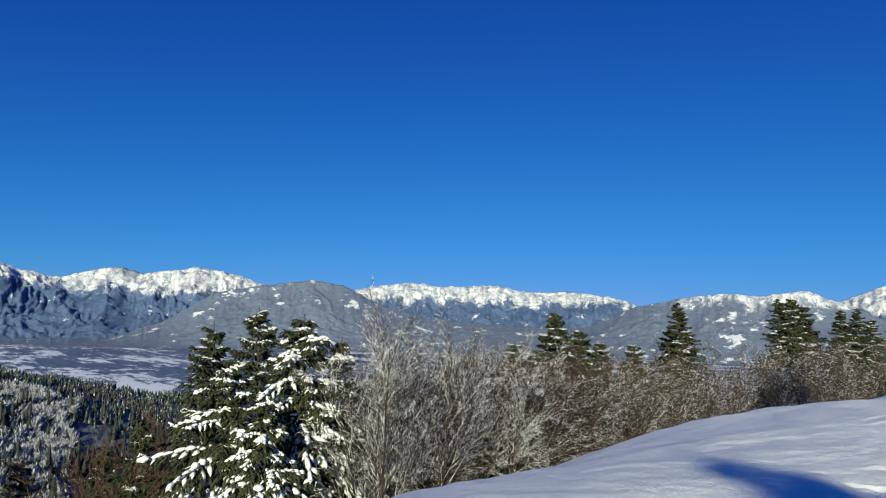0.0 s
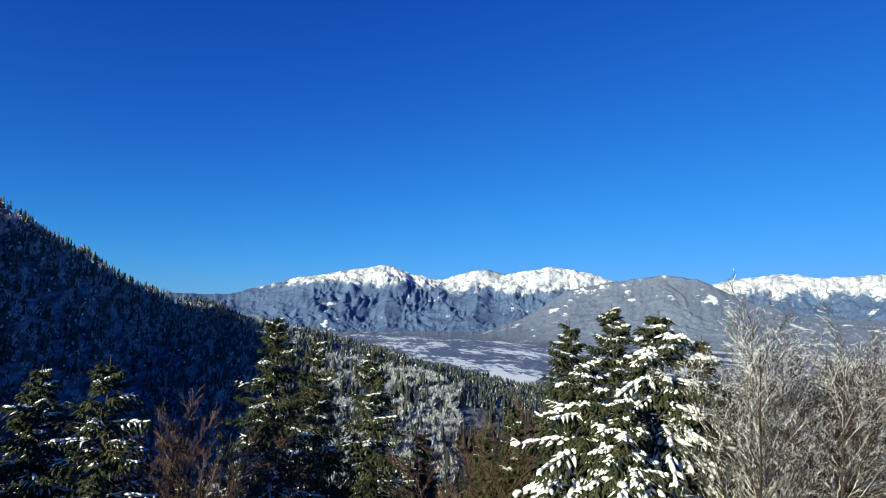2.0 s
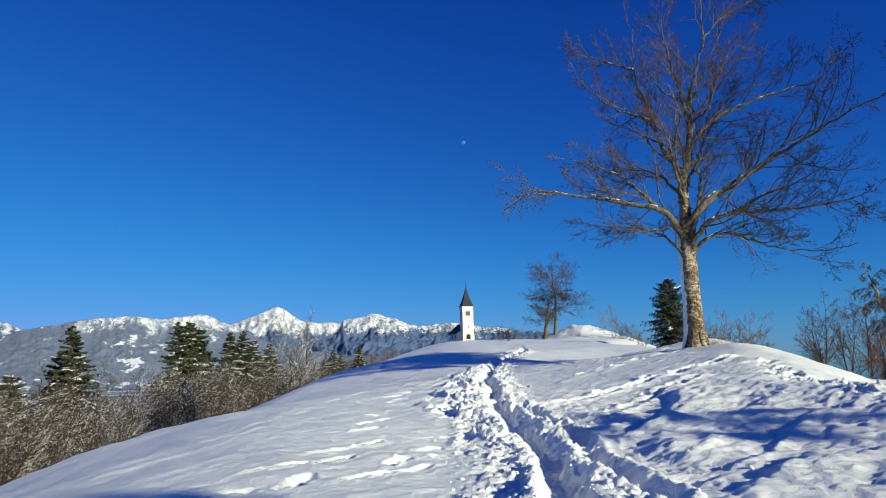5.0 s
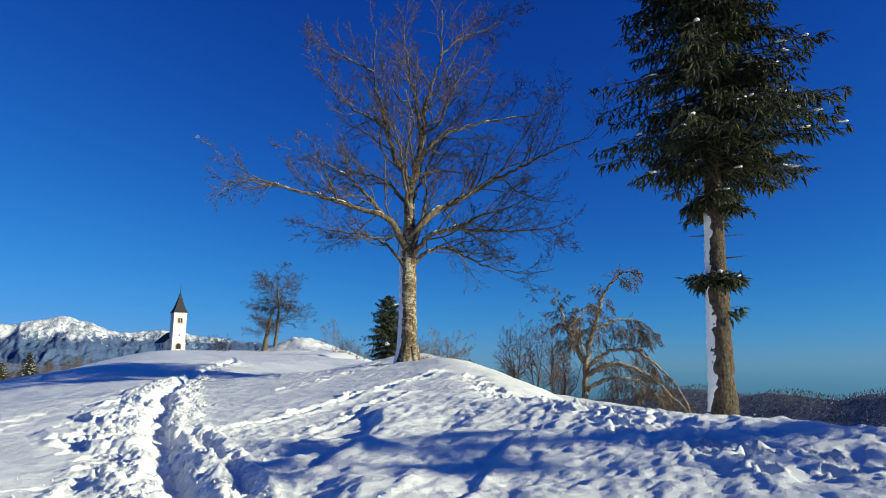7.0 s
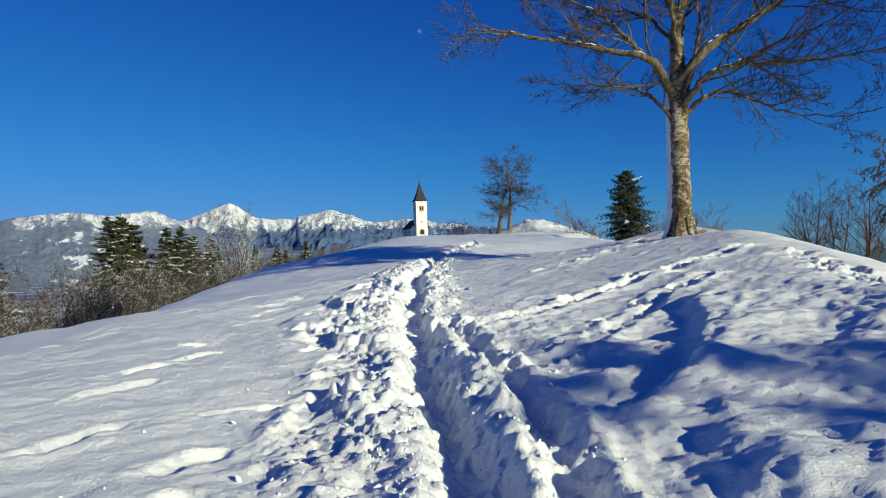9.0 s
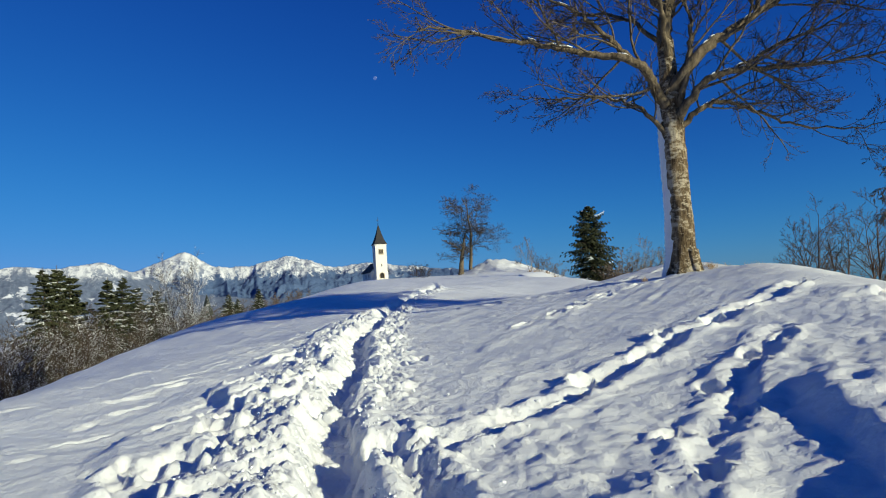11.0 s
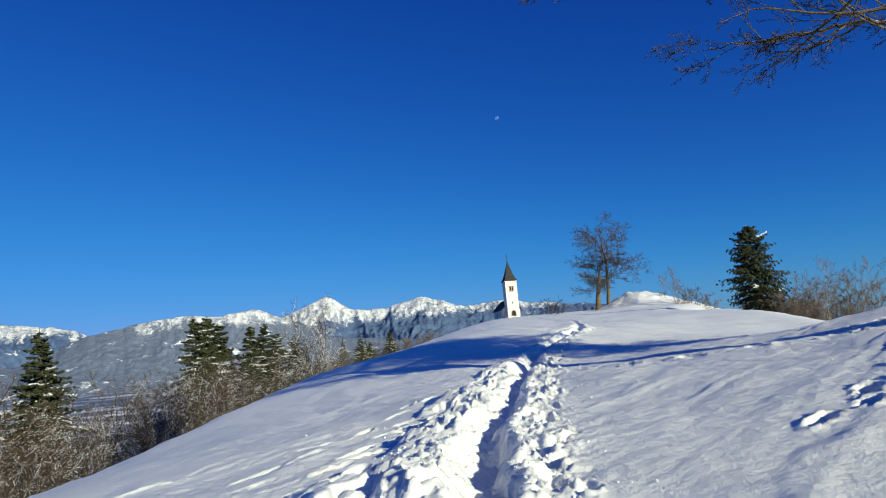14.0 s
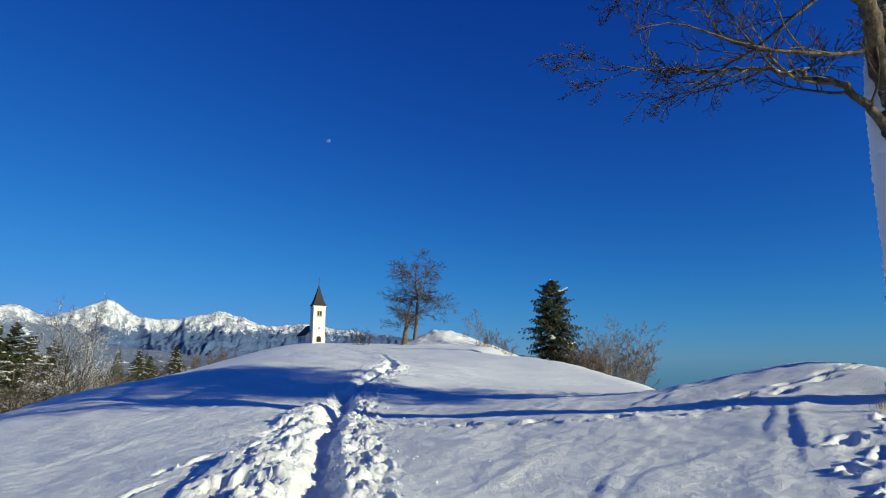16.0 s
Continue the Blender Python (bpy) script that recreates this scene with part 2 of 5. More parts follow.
M_SNOW = mat_snow()
M_GROUND = mat_ground()
# both forests' dark and light tones hold the blue of distance haze
M_MOUNT = mat_mountain("mountain_snow_and_hazy_forest", (0.045, 0.085, 0.18), (0.115, 0.17, 0.285), 205.0, 240.0, 0.595, 25.0)
M_HILL = mat_mountain("hazy_foothill_forest", (0.085, 0.115, 0.18), (0.19, 0.225, 0.30), 285.0, 330.0, 0.575, 115.0)
M_BARK = mat_old_bark()
M_LIMB = mat_bark("limb_bark_with_snow", (0.045, 0.034, 0.022), (0.27, 0.21, 0.14), 9.0, 0.9)
M_TWIG = mat_bark("fine_twigs", (0.036, 0.026, 0.019), (0.125, 0.09, 0.063), 5.0)
M_SHRUB = mat_bark("snowy_shrub_twigs", (0.035, 0.025, 0.018), (0.11, 0.08, 0.055), 4.0, 0.52)
M_SHRUB_NEAR = mat_bark("snow_lined_twigs", (0.02, 0.014, 0.010), (0.085, 0.058, 0.04), 4.0, 0.62)
M_SHRUB_WHITE = mat_bark("snow_covered_twigs", (0.03, 0.022, 0.017), (0.09, 0.066, 0.05), 4.0, 0.2)
M_BROWN = mat_bark("brown_shrub_twigs", (0.045, 0.028, 0.02), (0.15, 0.092, 0.064), 4.0)
M_BUSH = mat_bark("grey_brown_bush_twigs", (0.07, 0.048, 0.036), (0.22, 0.17, 0.135), 4.0, 0.95)
M_SPBARK = mat_bark("spruce_bark", (0.018, 0.013, 0.010), (0.20, 0.155, 0.11), 20.0, stretch=0.5)
M_BIRCH = mat_bark("birch_bark", (0.10, 0.07, 0.05), (0.52, 0.43, 0.33), 7.0, 0.72, stretch=1.5)
M_NEEDLE = mat_needles("spruce_needles", (0.016, 0.021, 0.010), (0.062, 0.067, 0.026))
M_NEEDLE_SNOW = mat_needles("snow_dusted_needles", (0.016, 0.021, 0.010), (0.066, 0.068, 0.028), 0.95)
M_FOREST = mat_needles("far_forest", (0.012, 0.017, 0.016), (0.042, 0.050, 0.042), 0.46, 0.6)
M_FOREST_SNOW = mat_needles("snowy_far_forest", (0.02, 0.026, 0.024), (0.07, 0.08, 0.068), 0.34, 0.6)
M_FROST = mat_needles("frosted_twigs", (0.16, 0.16, 0.165), (0.62, 0.64, 0.67))
M_WALL = mat_plain("lime_plaster", (0.66, 0.62, 0.54), (0.82, 0.79, 0.71), 2.5)
M_ROOF = mat_plain("dark_shingles", (0.015, 0.015, 0.017), (0.05, 0.048, 0.05), 6.0)
M_DARK = mat_plain("dark_opening", (0.012, 0.01, 0.009), (0.03, 0.025, 0.02), 3.0)
M_STONE = mat_plain("window_stone", (0.35, 0.26, 0.17), (0.5, 0.4, 0.28), 5.0)
M_IRON = mat_plain("black_iron", (0.01, 0.01, 0.01), (0.03, 0.03, 0.03), 20.0, 0.5)
M_GRASS = mat_plain("dry_grass", (0.28, 0.17, 0.07), (0.5, 0.34, 0.16), 3.0)
M_LEAF = mat_plain("rust_leaves", (0.35, 0.09, 0.03), (0.55, 0.2, 0.07), 6.0)
M_MOON = mat_moon()


# ---- building helpers ----
def np_noise(x, y, seed=0):
    """Smooth value noise in the plane, about -1 to 1."""
    xi, yi = np.floor(x).astype(np.int64), np.floor(y).astype(np.int64)
    fx, fy = x - xi, y - yi
    fx, fy = fx * fx * (3 - 2 * fx), fy * fy * (3 - 2 * fy)

    def h(a, b):
        k = (a * 374761393 + b * 668265263 + seed * 974711) & 0xFFFFFFFF
        k = ((k ^ (k >> 13)) * 1274126177) & 0xFFFFFFFF
        return ((k ^ (k >> 16)) & 0xFFFF) / 32767.5 - 1
    a = h(xi, yi) * (1 - fx) + h(xi + 1, yi) * fx
    b = h(xi, yi + 1) * (1 - fx) + h(xi + 1, yi + 1) * fx
    return a * (1 - fy) + b * fy


def fbm(x, y, octaves=4, seed=0, gain=0.5):
    total, amp = 0.0, 1.0
    for k in range(octaves):
        total = total + amp * np_noise(x * 2 ** k, y * 2 ** k, seed + 17 * k)
        amp *= gain
    return total


class Build:
    """Gathers vertices and faces for one mesh."""

    def __init__(self):
        self.v, self.f, self.n, self.slim = [], [], 0, []

    def add(self, verts, faces):
        self.v.append(np.asarray(verts, float))
        self.f.append(np.asarray(faces, int) + self.n)
        self.n += len(verts)

    def mesh(self, name, material, smooth=False):
        slips(self)
        me = bpy.data.meshes.new(name)
        v = np.concatenate(self.v)
        sizes = np.concatenate([np.full(len(f), f.shape[1]) for f in self.f])
        loops = np.concatenate([f.ravel() for f in self.f])
        me.vertices.add(len(v))
        me.vertices.foreach_set("co", v.ravel())
        me.loops.add(len(loops))
        me.loops.foreach_set("vertex_index", loops.astype(np.int32))
        me.polygons.add(len(sizes))
        me.polygons.foreach_set("loop_start", np.concatenate([[0], np.cumsum(sizes)[:-1]]).astype(np.int32))
        me.update(calc_edges=True)
        me.polygons.foreach_set("use_smooth", np.full(len(sizes), smooth))
        me.materials.append(material)
        me.validate()
        return me


def child(name, b, material, parent, label="", smooth=False):
    """One mesh object under a thing."""
    ob = new(name, b.mesh(name, material, smooth))
    ob.parent = parent
    if label:
        ob["label"] = label
    return ob


def thing(name, label, category, group="", kind="", at=(0, 0, 0), turn=0.0):
    ob = new(name)
    ob.matrix_world = pose(*at, 0, 0, turn)
    return tagged(ob, label, category, group, kind)


def tube(b, pts, radii, sides=6, cap=True):
    pts, radii = np.asarray(pts, float), np.asarray(radii, float)
    t = np.gradient(pts, axis=0)
    t /= np.linalg.norm(t, axis=1)[:, None] + 1e-9
    ref = np.array([0.31, 0.17, 0.93]) if abs(t[0, 2]) < 0.8 else np.array([0.93, 0.3, 0.1])
    u = np.cross(t, ref)
    u /= np.linalg.norm(u, axis=1)[:, None] + 1e-9
    w = np.cross(t, u)
    a = np.arange(sides) * 2 * np.pi / sides
    ring = pts[:, None] + radii[:, None, None] * (np.cos(a)[None, :, None] * u[:, None] + np.sin(a)[None, :, None] * w[:, None])
    n = len(pts)
    i = np.arange(n - 1)[:, None] * sides
    k = np.arange(sides)[None]
    k2 = (k + 1) % sides
    faces = np.stack([i + k, i + k2, i + sides + k2, i + sides + k], -1).reshape(-1, 4)
    b.add(ring.reshape(-1, 3), faces)


def roughen(b, line, amp, seed):
    """Ridges and knobs of bark on a trunk that follows a line."""
    for k, v in enumerate(b.v):
        c = np.stack([np.interp(v[:, 2], line[:, 2], line[:, j]) for j in range(2)], 1)
        d = v[:, :2] - c
        a = np.arctan2(d[:, 1], d[:, 0])
        f = 1 + amp * fbm(a * 4.1, v[:, 2] * 5.0, 3, seed, 0.6)
        b.v[k] = np.concatenate([c + d * f[:, None], v[:, 2:]], 1)


def slips(b):
    """All the last twigs of a crown at once: slim bent three-sided stalks."""
    if not b.slim:
        return
    a = np.array(b.slim)
    b.slim = []
    p, d, e, ln, r = a[:, 0:3], a[:, 3:6], a[:, 6:9], a[:, 9:10], a[:, 10]
    mid = p + d * ln * 0.5
    end = mid + e * ln * 0.5
    u = np.cross(d, [0.31, 0.17, 0.93])
    u /= np.linalg.norm(u, axis=1)[:, None] + 1e-9
    w = np.cross(d, u)
    ring = [math.cos(k * 2.0944) * u + math.sin(k * 2.0944) * w for k in range(3)]
    v = np.stack([c + s * r[:, None] * q for c, s in ((p, 1.0), (mid, 0.75), (end, 0.35)) for q in ring], 1)
    f = np.array([(i * 3 + k, i * 3 + (k + 1) % 3, i * 3 + 3 + (k + 1) % 3, i * 3 + 3 + k) for i in range(2) for k in range(3)])
    b.add(v.reshape(-1, 3), (np.arange(len(a))[:, None, None] * 9 + f[None]).reshape(-1, 4))


def spindles(b, p, d, length, width, thick=0.6):
    """Many slim pointed sprays: root p, unit way d, length and width of each."""
    p, d = np.asarray(p, float), np.asarray(d, float)
    if not len(p):
        return
    u = np.cross(d, [0.0, 0.0, 1.0])
    u /= np.linalg.norm(u, axis=1)[:, None] + 1e-6
    w = np.cross(u, d)
    mid = p + d * (length * 0.42)[:, None]
    hw, ht = (width * 0.5)[:, None], (width * 0.5 * thick)[:, None]
    v = np.stack([p, mid + u * hw, mid + w * ht, mid - u * hw, mid - w * ht, p + d * length[:, None]], 1).reshape(-1, 3)
    f = np.array([(0, 2, 1), (0, 3, 2), (0, 4, 3), (0, 1, 4), (5, 1, 2), (5, 2, 3), (5, 3, 4), (5, 4, 1)])
    b.add(v, (np.arange(len(p))[:, None, None] * 6 + f[None]).reshape(-1, 3))


_g = (1 + 5 ** 0.5) / 2
ICO_V = np.array([(-1, _g, 0), (1, _g, 0), (-1, -_g, 0), (1, -_g, 0), (0, -1, _g), (0, 1, _g), (0, -1, -_g), (0, 1, -_g), (_g, 0, -1), (_g, 0, 1), (-_g, 0, -1), (-_g, 0, 1)]) / math.hypot(1, _g)
ICO_F = np.array([(0, 11, 5), (0, 5, 1), (0, 1, 7), (0, 7, 10), (0, 10, 11), (1, 5, 9), (5, 11, 4), (11, 10, 2), (10, 7, 6), (7, 1, 8), (3, 9, 4), (3, 4, 2), (3, 2, 6), (3, 6, 8), (3, 8, 9), (4, 9, 5), (2, 4, 11), (6, 2, 10), (8, 6, 7), (9, 8, 1)])


def lumps(b, rng, c, d, along, across, high):
    """Uneven pads of snow at c, drawn out along d."""
    c, d = np.asarray(c, float), np.asarray(d, float)
    if not len(c):
        return
    u = np.cross(d, [0.0, 0.0, 1.0])
    u /= np.linalg.norm(u, axis=1)[:, None] + 1e-6
    w = np.cross(u, d)
    s = ICO_V[None] * rng.uniform(0.6, 1.35, (len(c), 12, 1))
    v = c[:, None] + s[..., :1] * d[:, None] * along[:, None, None] + s[..., 1:2] * u[:, None] * across[:, None, None] + s[..., 2:] * w[:, None] * high[:, None, None]
    b.add(v.reshape(-1, 3), (np.arange(len(c))[:, None, None] * 12 + ICO_F[None]).reshape(-1, 3))


def box(b, x0, x1, y0, y1, z0, z1):
    b.add([(x, y, z) for x in (x0, x1) for y in (y0, y1) for z in (z0, z1)], [(0, 1, 3, 2), (4, 6, 7, 5), (0, 4, 5, 1), (2, 3, 7, 6), (0, 2, 6, 4), (1, 5, 7, 3)])


# ---- the lie of the land ----
MOUND_X, MOUND_Y = np.meshgrid([-9, -3, 3, 9, 15], [2, 9, 16, 23, 30, 38], indexing="ij")
MOUND_W = np.array([0.15, 0.41, 0.33, 0.08, 0.23, 0.12, 0.01, 0.07, 0.26, -0.23, -0.28, 0.17, -0.07, -0.6, -0.39, -0.11, -0.1, 0.32, 0.34, 0.31, 0.33, 0.49, -0.05, -0.14, 0.24, 0.5, 0.6, 0.32, -0.49, -0.43])


def segments(x, y, line):
    """Distance to a polyline, and how far along it the nearest place is."""
    best, along, start = np.full(x.shape, 1e9), np.zeros(x.shape), 0.0
    for (ax, ay), (bx, by) in zip(line[:-1], line[1:]):
        ex, ey = bx - ax, by - ay
        ll = math.hypot(ex, ey)
        t = np.clip(((x - ax) * ex + (y - ay) * ey) / ll ** 2, 0, 1)
        d = np.hypot(x - ax - t * ex, y - ay - t * ey)
        side = np.where((x - ax) * ey - (y - ay) * ex < 0, -1.0, 1.0)
        near = d < np.abs(best)
        best = np.where(near, d * side, best)
        along = np.where(near, start + t * ll, along)
        start += ll
    return best, along


def crest(x, y, line, fall):
    """A hill with a crest line of (x, y, z) that falls away to both sides."""
    out = np.full(x.shape, -1e9)
    for (ax, ay, az), (bx, by, bz) in zip(line[:-1], line[1:]):
        ex, ey = bx - ax, by - ay
        t = np.clip(((x - ax) * ex + (y - ay) * ey) / (ex * ex + ey * ey), 0, 1)
        d = np.hypot(x - ax - t * ex, y - ay - t * ey)
        out = np.maximum(out, az + t * (bz - az) - fall * d)
    return out


def polar(az, r, z):
    return (r * math.sin(radians(az)), r * math.cos(radians(az)), z)


# the wooded ridge beside the valley, the sunny spur below it and the hills to the south
RIDGE = [polar(-150, 330, 72), polar(-132, 410, 70), polar(-120.3, 480, 66), polar(-116.4, 560, 49), polar(-113.4, 640, 36), polar(-107.9, 760, 21), polar(-104.5, 840, 14), polar(-100.8, 930, -14), polar(-97, 1100, -55)]
SPUR = [polar(-100.8, 480, -10), polar(-95.4, 500, -16), polar(-88.1, 540, -36), polar(-80.2, 600, -53), polar(-75, 680, -66), polar(-66, 800, -88)]
SOUTH = [polar(24, 1500, -150), polar(30, 1400, -85), polar(36, 1300, -62), polar(47, 1250, -36), polar(51.2, 1200, -46), polar(54.3, 1200, -36), polar(57.1, 1150, -42), polar(60, 1150, -35), polar(75, 1000, -30), polar(100, 900, -25)]
VALLEY = -95.0


def land(x, y):
    """The ground's height without tracks."""
    x, y = np.asarray(x, float), np.asarray(y, float)
    d = 2.0 + 0.03 * np.clip(y, -50, 250) - x
    top = np.interp(y, [-60, -10, 0, 25, 35, 200, 240, 320], [-6, 0.05, 0.2, 1.1, 1.6, 6.9, 5.0, -10])
    dl = np.maximum(0, d - np.interp(y, [0, 15, 40, 120, 200], [4.53, 1.22, 0.1, 1.21, 1.99]))
    dr = np.maximum(0, -d - np.interp(y, [0, 12, 40, 77, 140, 200], [5.41, 3.40, 12, 14, 36, 16]))
    steep = np.interp(y, [0, 15, 40, 120], [0.087, 0.03, 0.021, 0.02])
    dc = np.minimum(dl, 10)
    rc, rd = np.minimum(dr, 4), np.clip(dr, 4, 40)
    z = top - steep * dc * dc / (1 + dc / 19.2) - 0.40 * (dl - dc) - np.interp(y, [9, 15], [0.20, 0.15]) * rc * rc / (1 + rc / 6) - np.interp(y, [18, 30, 60], [0.17, 0.12, 0.30]) * (rd - 4) - 0.35 * np.maximum(0, dr - 40)
    z = z - 0.25 * np.maximum(0, y - 320) - 0.2 * np.maximum(0, -60 - y)
    near = (np.abs(x) < 60) & (np.abs(y - 20) < 70)
    bump_ = np.zeros(x.shape)
    if near.any():
        xn, yn = x[near], y[near]
        bump_[near] = np.exp(-((xn[:, None] - MOUND_X.ravel()) ** 2 + (yn[:, None] - MOUND_Y.ravel()) ** 2) / 72.0) @ MOUND_W
    z = z + bump_
    z = z + (2.9 + 0.5 * fbm(x * 0.4, y * 0.25, 4, 31, 0.6)) * np.exp(-(((x - 32.4) / 7.0) ** 2 + ((y - 142) / 9) ** 2) ** 1.4)
    rough = np.clip((np.hypot(x, y) - 150) / 300, 0, 1)
    far = np.maximum(np.maximum(crest(x, y, RIDGE, 0.85), crest(x, y, SPUR, 0.27)), crest(x, y, SOUTH, 0.3))
    far = far + rough * (6 * fbm(x / 140, y / 140, 4, 5))
    k = 12.0
    z = np.maximum(z, far) + k * np.log1p(np.exp(-np.abs(z - far) / k)) * (rough > 0)
    south = np.clip((np.degrees(np.arctan2(x, y)) - 15) / 20, 0, 1) * np.clip(np.hypot(x, y) / 900 - 1, 0, 1)
    return np.maximum(z, VALLEY - 220 * south + 3 * fbm(x / 300, y / 300, 3, 8))


TRENCH = [(0.5, -6), (0.2, -1), (0.75, 2.5), (1.15, 6), (1.2, 8.6), (1.17, 11.8), (1.12, 14.7), (1.3, 17.9), (1.55, 21.8), (2.0, 26), (2.6, 30), (3.7, 34.3), (4.6, 36.6), (6.2, 46), (7.6, 60), (8.6, 90), (9.2, 130), (9.4, 170), (9.0, 196)]
SECOND = [(1.75, 5.2), (1.68, 7.2), (1.76, 8.8), (1.76, 10), (1.68, 11.2), (1.5, 12.3)]
PRINTS = [
    ([(-1.6, 5.5), (-1.05, 8.2), (-1.2, 9.4), (-1.1, 11.6), (-1.0, 13.8), (-0.95, 18.6), (0.1, 22.7), (1.3, 26.5)], 0.62, 0.16),
    ([(-0.6, 6.2), (-0.1, 7.8), (0.2, 8.8), (0.35, 10), (0.1, 12), (0.35, 15)], 0.55, 0.18),
    ([(1.75, 12.1), (2.55, 12.55), (3.7, 13.4), (5.0, 14.4), (6.2, 14.95), (7.3, 15.5)], 0.45, 0.22),
    ([(1.87, 9.8), (2.5, 10.35), (3.4, 11.4), (4.5, 12.7), (5.7, 13.7)], 0.55, 0.15),
    ([(2.3, 25.6), (3.8, 23.6), (5.4, 22.3), (7.2, 21.3)], 0.6, 0.14),
    ([(1.9, 15.5), (1.75, 17.6), (1.95, 20), (2.2, 23), (2.7, 27), (3.4, 31)], 0.42, 0.18),
    ([(7.4, 14.2), (6.8, 11), (6.55, 9.6), (6.6, 8.4), (6.1, 7.1), (5.9, 6.0), (5.6, 4)], 0.34, 0.24),
    ([(7.0, 13), (6.5, 10.4), (6.2, 8.6), (5.7, 7.0), (5.4, 5.2)], 0.38, 0.22),
    ([(3.9, 17.2), (5.4, 18.6), (6.6, 19.6), (7.8, 20.0)], 0.5, 0.16),
    ([(6.0, 22.4), (7.5, 22.2), (9.5, 22.6), (12, 23.5)], 0.45, 0.16),
    ([(4.2, 31), (6.4, 28.5), (9, 27), (12, 26.4)], 0.5, 0.16),
    ([(-3.3, 9.5), (-3.0, 12.5), (-2.6, 17), (-2.2, 21)], 0.7, 0.08),
    ([(-0.2, 17.5), (0.2, 20.2), (0.75, 23.2), (1.5, 27)], 0.4, 0.2),
]


def clods(x, y, scale, seed, fill=0.7):
    """Broken lumps of snow: rounded tops of random size, one in most cells of a grid."""
    gx, gy = x * scale, y * scale
    ix, iy = np.floor(gx).astype(np.int64), np.floor(gy).astype(np.int64)
    out = np.zeros(x.shape)

    def h(a, b, s):
        k = (a * 374761393 + b * 668265263 + (seed + s) * 974711) & 0xFFFFFFFF
        k = ((k ^ (k >> 13)) * 1274126177) & 0xFFFFFFFF
        return ((k ^ (k >> 16)) & 0xFFFF) / 65535.0
    for dx in (-1, 0, 1):
        for dy in (-1, 0, 1):
            a, b = ix + dx, iy + dy
            px, py = gx - a - h(a, b, 1), gy - b - h(a, b, 2)
            r = 0.25 + 0.55 * h(a, b, 3)
            tilt = 0.6 * (h(a, b, 4) - 0.5) * px + 0.6 * (h(a, b, 5) - 0.5) * py
            top = r * np.minimum(0.75, np.sqrt(np.maximum(0, 1 - (px * px + py * py) / (r * r)))) + tilt
            out = np.maximum(out, np.where((px * px + py * py < r * r) & (h(a, b, 6) < fill), top, 0))
    return out / scale


